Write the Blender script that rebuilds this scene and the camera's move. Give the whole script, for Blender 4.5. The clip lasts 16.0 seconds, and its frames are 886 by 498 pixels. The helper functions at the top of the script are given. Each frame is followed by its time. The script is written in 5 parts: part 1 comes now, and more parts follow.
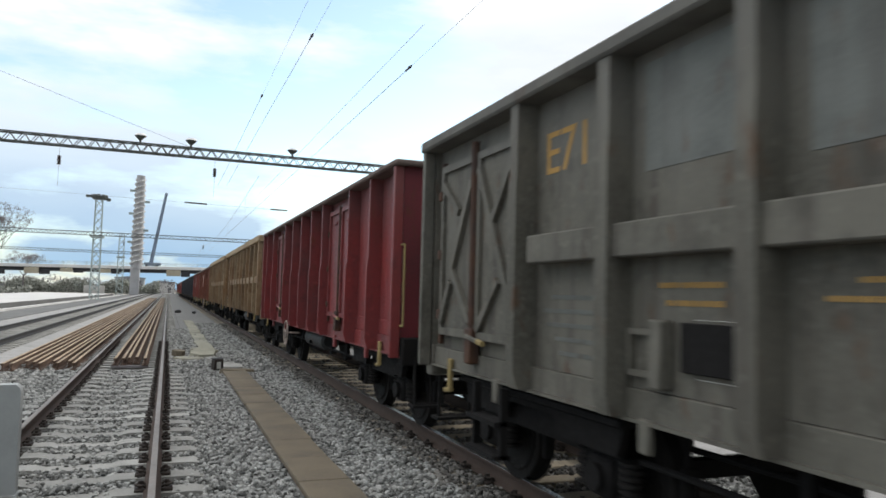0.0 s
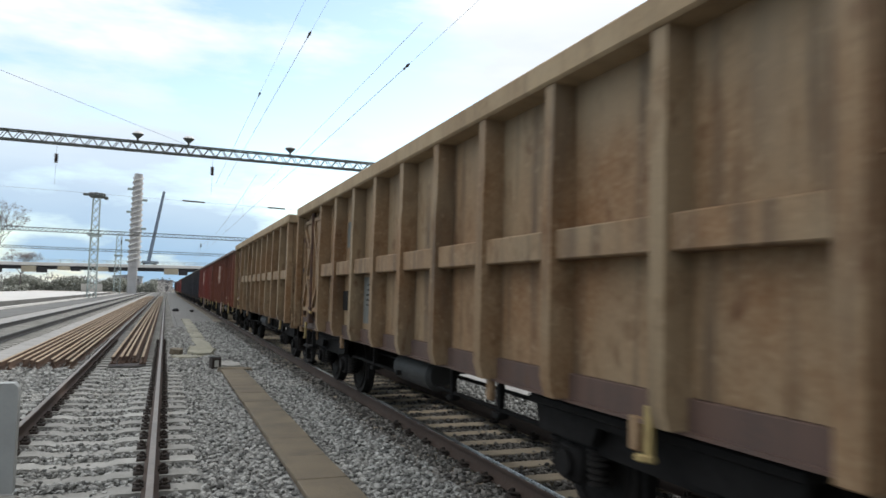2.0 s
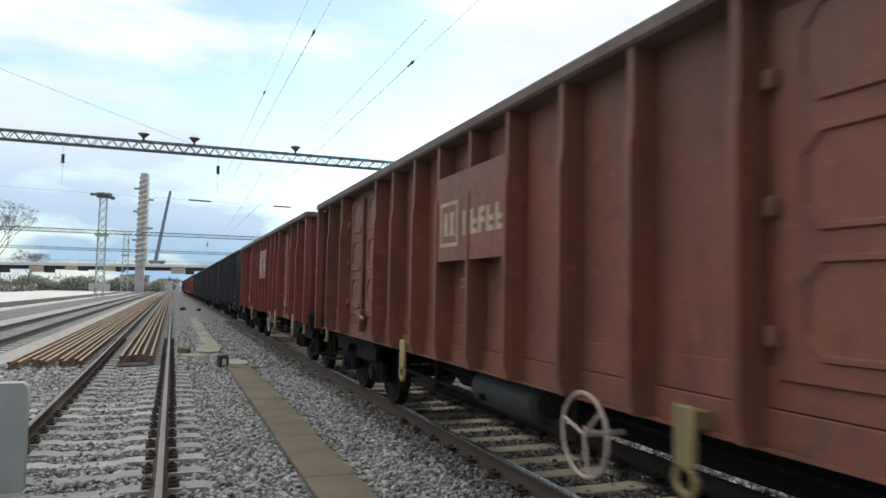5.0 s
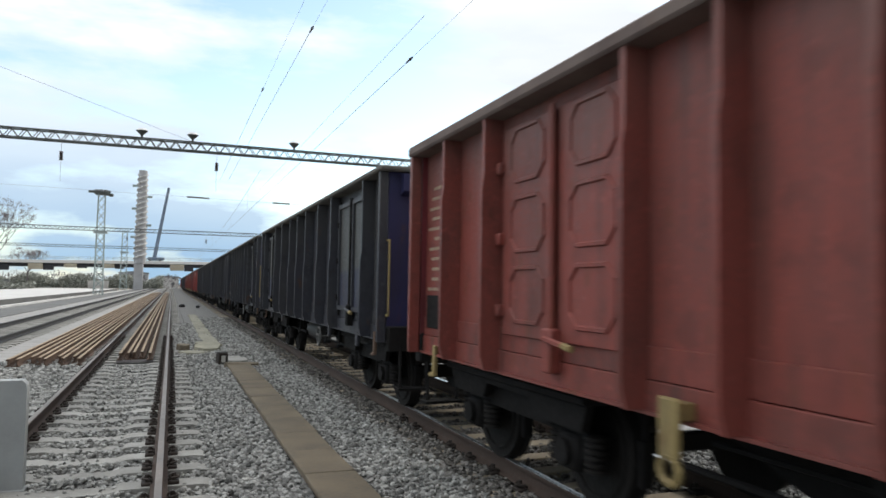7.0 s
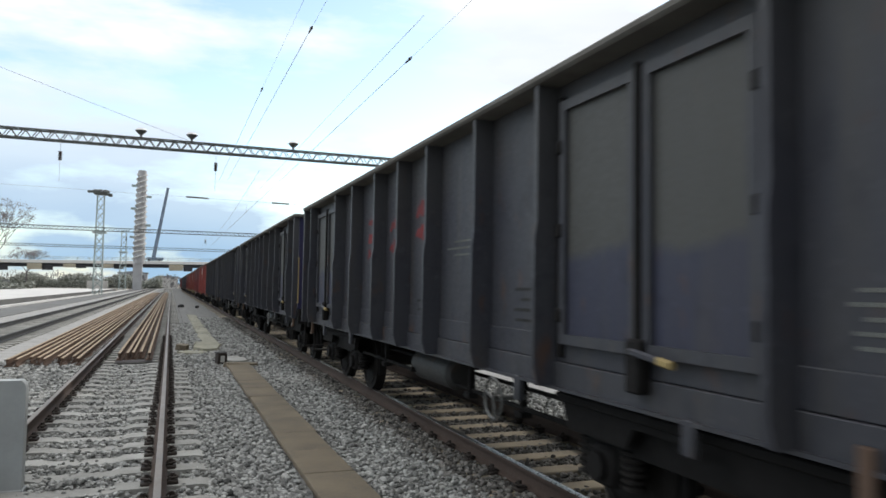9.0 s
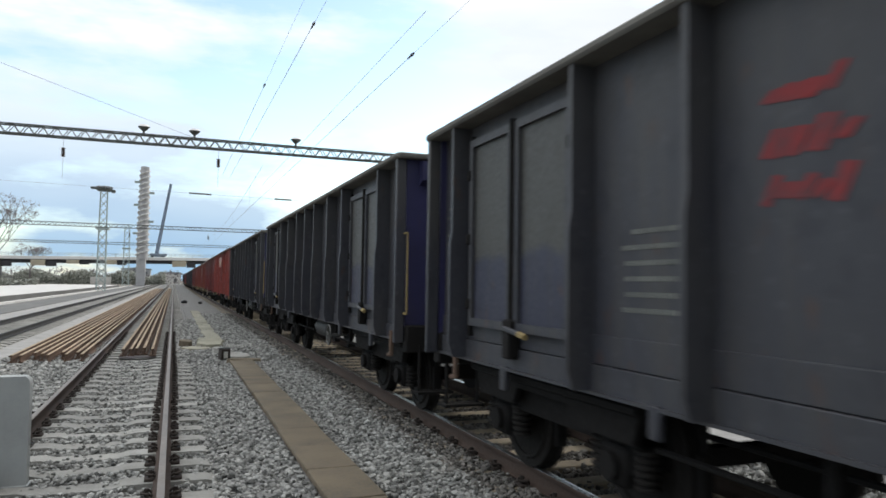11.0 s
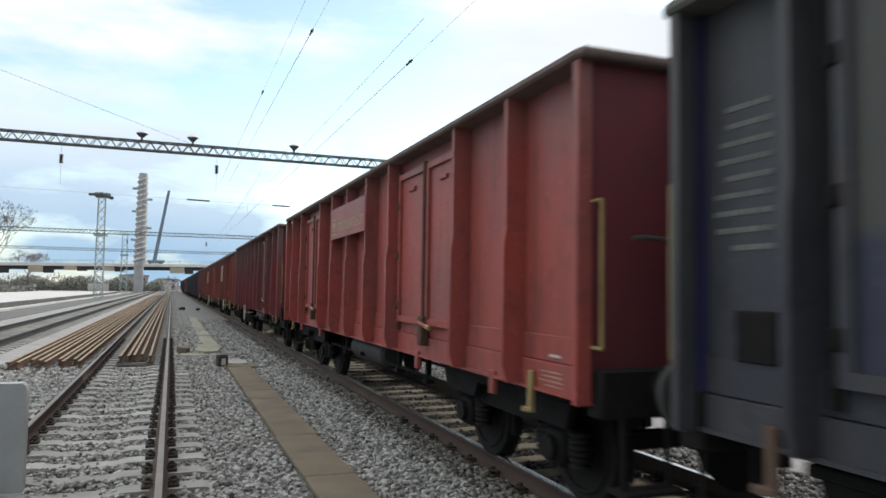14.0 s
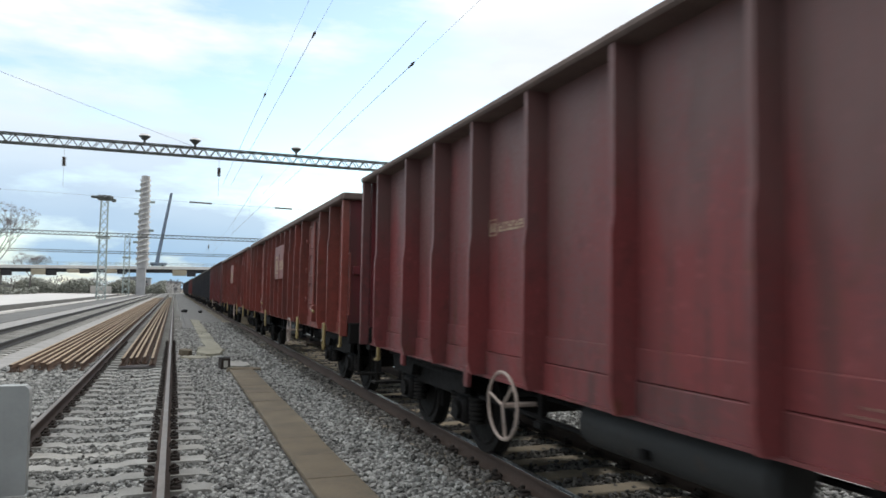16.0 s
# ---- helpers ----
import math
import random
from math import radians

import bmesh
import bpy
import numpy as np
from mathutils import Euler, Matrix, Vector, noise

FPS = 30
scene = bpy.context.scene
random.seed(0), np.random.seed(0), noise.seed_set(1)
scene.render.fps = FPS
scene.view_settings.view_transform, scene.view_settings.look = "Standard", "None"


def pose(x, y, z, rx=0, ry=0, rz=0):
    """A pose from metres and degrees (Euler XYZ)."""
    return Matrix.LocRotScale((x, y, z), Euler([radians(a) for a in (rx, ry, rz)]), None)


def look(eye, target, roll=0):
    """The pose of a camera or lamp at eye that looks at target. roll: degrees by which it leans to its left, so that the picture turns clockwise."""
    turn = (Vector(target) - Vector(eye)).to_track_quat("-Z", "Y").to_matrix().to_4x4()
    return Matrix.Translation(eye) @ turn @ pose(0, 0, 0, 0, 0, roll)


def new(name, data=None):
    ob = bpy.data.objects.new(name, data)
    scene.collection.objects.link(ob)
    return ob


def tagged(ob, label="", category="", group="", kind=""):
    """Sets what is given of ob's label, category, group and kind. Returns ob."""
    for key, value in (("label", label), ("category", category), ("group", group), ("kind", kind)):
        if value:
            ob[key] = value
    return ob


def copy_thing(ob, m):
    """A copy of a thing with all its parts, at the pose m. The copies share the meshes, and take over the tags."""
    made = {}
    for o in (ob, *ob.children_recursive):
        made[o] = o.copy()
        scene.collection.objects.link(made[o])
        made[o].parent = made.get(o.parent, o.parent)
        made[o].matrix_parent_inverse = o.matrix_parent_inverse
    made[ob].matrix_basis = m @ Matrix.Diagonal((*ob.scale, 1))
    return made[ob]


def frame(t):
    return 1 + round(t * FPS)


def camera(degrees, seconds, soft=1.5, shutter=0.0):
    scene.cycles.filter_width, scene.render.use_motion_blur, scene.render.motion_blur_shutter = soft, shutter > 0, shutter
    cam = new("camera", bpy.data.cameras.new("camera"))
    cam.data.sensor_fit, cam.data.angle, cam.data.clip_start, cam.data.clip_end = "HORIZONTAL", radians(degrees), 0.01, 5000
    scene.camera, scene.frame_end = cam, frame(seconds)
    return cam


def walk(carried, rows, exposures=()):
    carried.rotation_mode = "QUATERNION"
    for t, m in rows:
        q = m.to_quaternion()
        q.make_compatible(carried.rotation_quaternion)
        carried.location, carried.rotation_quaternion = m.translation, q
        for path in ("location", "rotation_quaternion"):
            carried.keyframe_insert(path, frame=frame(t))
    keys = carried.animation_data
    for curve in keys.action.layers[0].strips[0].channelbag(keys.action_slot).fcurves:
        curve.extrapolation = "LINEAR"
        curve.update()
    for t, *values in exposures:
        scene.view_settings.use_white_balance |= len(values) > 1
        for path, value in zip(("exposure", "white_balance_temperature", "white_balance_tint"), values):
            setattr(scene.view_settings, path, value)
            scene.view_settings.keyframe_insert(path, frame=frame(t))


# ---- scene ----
# ---- camera: hand-held beside the track ----
cam = camera(63.9, 16.0, soft=1.6, shutter=0.2)
EYE = (0.0, 0.0, 1.68)
# seconds, yaw to the right of the track, pitch, lean
TURNS = """0.0 21.04 3.81 1.48
0.5 21.08 3.89 1.59
1.0 21.10 3.73 1.50
1.5 21.13 3.72 1.58
2.0 21.21 3.68 1.46
2.5 21.01 3.66 1.28
3.0 20.87 3.73 1.19
5.5 20.71 3.20 1.04
6.0 20.66 3.00 1.07
6.5 20.77 3.01 0.94
7.0 20.83 3.15 0.91
7.5 20.78 3.31 0.97
8.0 20.81 3.45 1.05
8.5 20.89 3.23 1.05
9.0 20.89 3.15 0.90
11.5 20.59 2.76 0.82
12.0 20.50 2.75 0.76
12.5 20.62 2.95 0.74
13.0 20.68 3.20 0.71
13.5 20.70 3.38 0.87
14.0 20.82 3.33 0.82
14.5 20.78 3.11 0.50
15.0 20.93 3.31 0.61
15.5 20.93 3.16 0.63
16.0 20.65 3.52 0.81"""


def turn_rows():
    rows = []
    for line in TURNS.split("\n"):
        t, yaw, pitch, lean = [float(v) for v in line.split()]
        y, p = radians(yaw), radians(pitch)
        target = (EYE[0] + math.sin(y) * math.cos(p), EYE[1] + math.cos(y) * math.cos(p), EYE[2] + math.sin(p))
        rows.append((t, look(EYE, target, lean)))
    return rows


walk(cam, turn_rows())

# ---- world, sun ----
SUN_EL, SUN_AZ = 33, 70          # degrees above the horizon, degrees right of the track
world = bpy.data.worlds.new("world")
scene.world = world
world.use_nodes = True
wn, wl = world.node_tree.nodes, world.node_tree.links
wn.clear()


def wnode(kind, **kw):
    n = wn.new(kind)
    for k, v in kw.items():
        n.inputs[k].default_value = v
    return n


sky = wn.new("ShaderNodeTexSky")
sky.sky_type, sky.sun_disc = "NISHITA", False
sky.sun_elevation, sky.sun_rotation = radians(SUN_EL), radians(SUN_AZ)
sky.air_density, sky.dust_density, sky.ozone_density = 1.0, 0.6, 1.0
tc = wn.new("ShaderNodeTexCoord")
mp = wn.new("ShaderNodeMapping")
mp.inputs["Scale"].default_value = (1.0, 1.0, 3.6)
mp.inputs["Location"].default_value = (0.35, 0.1, 0.0)
wl.new(tc.outputs["Generated"], mp.inputs["Vector"])
clouds = wn.new("ShaderNodeTexNoise")
clouds.inputs["Scale"].default_value, clouds.inputs["Detail"].default_value = 3.6, 8.0
clouds.inputs["Roughness"].default_value = 0.55
wl.new(mp.outputs["Vector"], clouds.inputs["Vector"])


def wmath(op, a, b=None, c=None):
    n = wn.new("ShaderNodeMath")
    n.operation = op
    for i, v in enumerate((a, b, c)):
        if v is None:
            continue
        if isinstance(v, (int, float)):
            n.inputs[i].default_value = v
        else:
            wl.new(v, n.inputs[i])
    return n.outputs[0]


def sky_gap(direction, width):
    """1 in a soft break of the clouds round a direction, 0 away from it."""
    d = wn.new("ShaderNodeVectorMath")
    d.operation = "DOT_PRODUCT"
    d.inputs[1].default_value = Vector(direction).normalized()
    wl.new(tc.outputs["Generated"], d.inputs[0])
    r = wn.new("ShaderNodeMapRange")
    r.interpolation_type = "SMOOTHSTEP"
    r.inputs["From Min"].default_value, r.inputs["From Max"].default_value = math.cos(radians(width)), 1.0
    wl.new(d.outputs["Value"], r.inputs["Value"])
    return r.outputs[0]


gap = wmath("ADD", wmath("MULTIPLY", sky_gap((0.20, 1, 0.27), 14), 0.26), wmath("MULTIPLY", sky_gap((-0.03, 1, 0.42), 12), 0.16))
gap = wmath("ADD", gap, wmath("MULTIPLY", sky_gap((0.36, 1, 0.31), 9), 0.20))
cover = wmath("SUBTRACT", wmath("MULTIPLY_ADD", clouds.outputs["Fac"], 1.5, -0.25), gap)
ramp = wn.new("ShaderNodeValToRGB")
ramp.color_ramp.elements[0].position, ramp.color_ramp.elements[1].position = 0.18, 0.50
ramp.color_ramp.elements[0].color = (0.0, 0.0, 0.0, 1)
wl.new(cover, ramp.inputs["Fac"])
skyl = wn.new("ShaderNodeMixRGB")
skyl.blend_type = "MULTIPLY"
skyl.inputs["Fac"].default_value = 1.0
skyl.inputs["Color2"].default_value = (0.30, 0.285, 0.25, 1)
wl.new(sky.outputs["Color"], skyl.inputs["Color1"])
# the cloud deck is greyer near the horizon, and raised overhead, out of view, as extra light
sep = wn.new("ShaderNodeSeparateXYZ")
wl.new(tc.outputs["Generated"], sep.inputs[0])
height = wn.new("ShaderNodeMapRange")
height.inputs["From Min"].default_value, height.inputs["From Max"].default_value = 0.02, 0.31
wl.new(sep.outputs["Z"], height.inputs["Value"])
low = wn.new("ShaderNodeMixRGB")
low.inputs["Color1"].default_value = (0.36, 0.55, 0.74, 1)
low.inputs["Color2"].default_value = (0.98, 1.03, 1.08, 1)
wl.new(height.outputs[0], low.inputs["Fac"])
zenith = wn.new("ShaderNodeMapRange")
zenith.inputs["From Min"].default_value, zenith.inputs["From Max"].default_value = 0.36, 0.75
wl.new(sep.outputs["Z"], zenith.inputs["Value"])
deck = wn.new("ShaderNodeMixRGB")
deck.inputs["Color2"].default_value = (2.05, 2.05, 2.05, 1)
wl.new(low.outputs[0], deck.inputs["Color1"])
wl.new(zenith.outputs[0], deck.inputs["Fac"])
puff = wn.new("ShaderNodeTexNoise")
puff.inputs["Scale"].default_value, puff.inputs["Detail"].default_value = 5.0, 6.0
wl.new(mp.outputs["Vector"], puff.inputs["Vector"])
tone = wn.new("ShaderNodeMixRGB")
tone.blend_type = "MULTIPLY"
tone.inputs["Fac"].default_value = 0.35
tramp = wn.new("ShaderNodeValToRGB")
tramp.color_ramp.elements[0].position, tramp.color_ramp.elements[1].position = 0.3, 0.55
tramp.color_ramp.elements[0].color = (0.70, 0.78, 0.88, 1)
wl.new(puff.outputs["Fac"], tramp.inputs["Fac"])
# added gradient: brighter ahead and to the left, unseen sky behind darkened to shade rear faces
side = wn.new("ShaderNodeVectorMath")
side.operation = "DOT_PRODUCT"
side.inputs[1].default_value = (math.sin(radians(-38)), math.cos(radians(-38)), 0.2)
wl.new(tc.outputs["Generated"], side.inputs[0])
glow = wn.new("ShaderNodeMapRange")
for k, v in (("From Min", -0.95), ("From Max", 0.7), ("To Min", 0.27), ("To Max", 1.12)):
    glow.inputs[k].default_value = v
wl.new(side.outputs["Value"], glow.inputs["Value"])
lit = wn.new("ShaderNodeMixRGB")
lit.blend_type = "MULTIPLY"
lit.inputs["Fac"].default_value = 1.0
wl.new(deck.outputs[0], lit.inputs["Color1"])
wl.new(glow.outputs[0], lit.inputs["Color2"])
wl.new(lit.outputs[0], tone.inputs["Color1"])
wl.new(tramp.outputs[0], tone.inputs["Color2"])
mix = wn.new("ShaderNodeMixRGB")
wl.new(ramp.outputs["Color"], mix.inputs["Fac"])
wl.new(skyl.outputs[0], mix.inputs["Color1"])
wl.new(tone.outputs[0], mix.inputs["Color2"])
bg = wn.new("ShaderNodeBackground")
bg.inputs["Strength"].default_value = 1.0
wl.new(mix.outputs[0], bg.inputs["Color"])
out = wn.new("ShaderNodeOutputWorld")
wl.new(bg.outputs[0], out.inputs["Surface"])

sun = new("sun", bpy.data.lights.new("sun", "SUN"))
sun.data.energy, sun.data.angle, sun.data.color = 2.0, radians(8), (1.0, 0.96, 0.9)
se, sa = radians(SUN_EL), radians(SUN_AZ)
sun_from = Vector((math.sin(sa) * math.cos(se), math.cos(sa) * math.cos(se), math.sin(se)))
sun.matrix_world = look(sun_from * 60, (0, 0, 0))


# ---- materials ----
def material(name, color, rough=0.7, metal=0.0, dark=None, big=1.5, fine=30.0, amount=0.5, streak=0.0, streak_color=(0.05, 0.04, 0.035),
             bump=0.15, per_object=0.0, per_island=0.0, spec=0.3, dust=None, dent=0.0):
    """Base colour with stains at two scales, optional vertical streaks, random shade per object or island, a coat of
    dust above an uneven line (dust: height, softness, colour, amount), fine relief and wide dents."""
    m = bpy.data.materials.new(name)
    m.use_nodes = True
    n, l = m.node_tree.nodes, m.node_tree.links
    b = n["Principled BSDF"]
    b.inputs["Roughness"].default_value, b.inputs["Metallic"].default_value = rough, metal
    b.inputs["Specular IOR Level"].default_value = spec
    dark = dark or tuple(c * 0.55 for c in color)
    co = n.new("ShaderNodeTexCoord")
    info = n.new("ShaderNodeObjectInfo")
    shift = n.new("ShaderNodeVectorMath")
    shift.operation = "MULTIPLY_ADD"
    shift.inputs[1].default_value = (1, 1, 1)
    wide = n.new("ShaderNodeMath")
    wide.operation = "MULTIPLY"
    wide.inputs[1].default_value = 37.0
    l.new(info.outputs["Random"], wide.inputs[0])
    l.new(co.outputs["Object"], shift.inputs[0])
    l.new(wide.outputs[0], shift.inputs[2])

    def noise_of(scale, detail, stretch=(1, 1, 1)):
        mpn = n.new("ShaderNodeMapping")
        mpn.inputs["Scale"].default_value = stretch
        l.new(shift.outputs[0], mpn.inputs["Vector"])
        t = n.new("ShaderNodeTexNoise")
        t.inputs["Scale"].default_value, t.inputs["Detail"].default_value = scale, detail
        l.new(mpn.outputs[0], t.inputs["Vector"])
        return t.outputs["Fac"]

    def remap(v, a, c, lo=0.0, hi=1.0):
        r = n.new("ShaderNodeMapRange")
        for k, x in (("From Min", a), ("From Max", c), ("To Min", lo), ("To Max", hi)):
            r.inputs[k].default_value = x
        l.new(v, r.inputs["Value"])
        return r.outputs[0]

    def mixed(fac, c1, c2, mode="MIX"):
        x = n.new("ShaderNodeMixRGB")
        x.blend_type = mode
        for v, k in ((fac, "Fac"), (c1, "Color1"), (c2, "Color2")):
            if isinstance(v, float):
                x.inputs[k].default_value = v
            elif isinstance(v, tuple):
                x.inputs[k].default_value = (*v, 1)
            else:
                l.new(v, x.inputs[k])
        return x.outputs[0]

    c = mixed(remap(noise_of(big, 6.0), 0.38, 0.68, 0.0, amount), color, dark)
    grain = noise_of(fine, 4.0)
    c = mixed(remap(grain, 0.35, 0.7, 0.0, 0.45 * amount), c, tuple(min(1, x * 1.35) for x in color))
    if streak:
        c = mixed(remap(noise_of(2.2, 5.0, (1, 3.0, 0.22)), 0.5, 0.72, 0.0, streak), c, streak_color)
        c = mixed(remap(noise_of(6.0, 6.0, (1, 1, 0.5)), 0.62, 0.74, 0.0, streak), c, (0.10, 0.045, 0.02))
    if dent:
        c = mixed(remap(noise_of(7.0, 9.0, (1, 1, 0.7)), 0.54, 0.68, 0.0, 0.38), c, tuple(x * 0.6 for x in dark))
        c = mixed(remap(noise_of(13.0, 7.0), 0.60, 0.70, 0.0, 0.35), c, tuple(min(1, x * 1.5 + 0.02) for x in color))
    if dust:
        level, soft, tint, much = dust
        xyz = n.new("ShaderNodeSeparateXYZ")
        l.new(co.outputs["Object"], xyz.inputs[0])
        rise = n.new("ShaderNodeMath")
        rise.operation = "ADD"
        l.new(xyz.outputs["Z"], rise.inputs[0])
        l.new(remap(noise_of(1.1, 5.0, (1, 1.6, 0.6)), 0.3, 0.7, -soft, soft), rise.inputs[1])
        c = mixed(remap(rise.outputs[0], level - soft * 0.7, level + soft * 0.7, 0.0, much), c, tint)
    if per_object or per_island:
        src, k = info.outputs["Random"], per_object
        if per_island:
            g = n.new("ShaderNodeNewGeometry")
            src, k = g.outputs["Random Per Island"], per_island
        v = n.new("ShaderNodeHueSaturation")
        l.new(remap(src, 0, 1, 1 - k, 1 + k), v.inputs["Value"])
        l.new(c, v.inputs["Color"])
        c = v.outputs[0]
    l.new(c, b.inputs["Base Color"])
    l.new(remap(grain, 0.3, 0.7, max(0.05, rough - 0.12), min(1, rough + 0.12)), b.inputs["Roughness"])
    if bump:
        bp = n.new("ShaderNodeBump")
        bp.inputs["Strength"].default_value, bp.inputs["Distance"].default_value = bump, 0.02
        l.new(grain, bp.inputs["Height"])
        if dent:
            dn = n.new("ShaderNodeBump")
            dn.inputs["Strength"].default_value, dn.inputs["Distance"].default_value = dent, 0.06
            l.new(noise_of(1.7, 2.0, (1, 1.0, 0.55)), dn.inputs["Height"])
            l.new(dn.outputs[0], bp.inputs["Normal"])
        l.new(bp.outputs[0], b.inputs["Normal"])
    return m


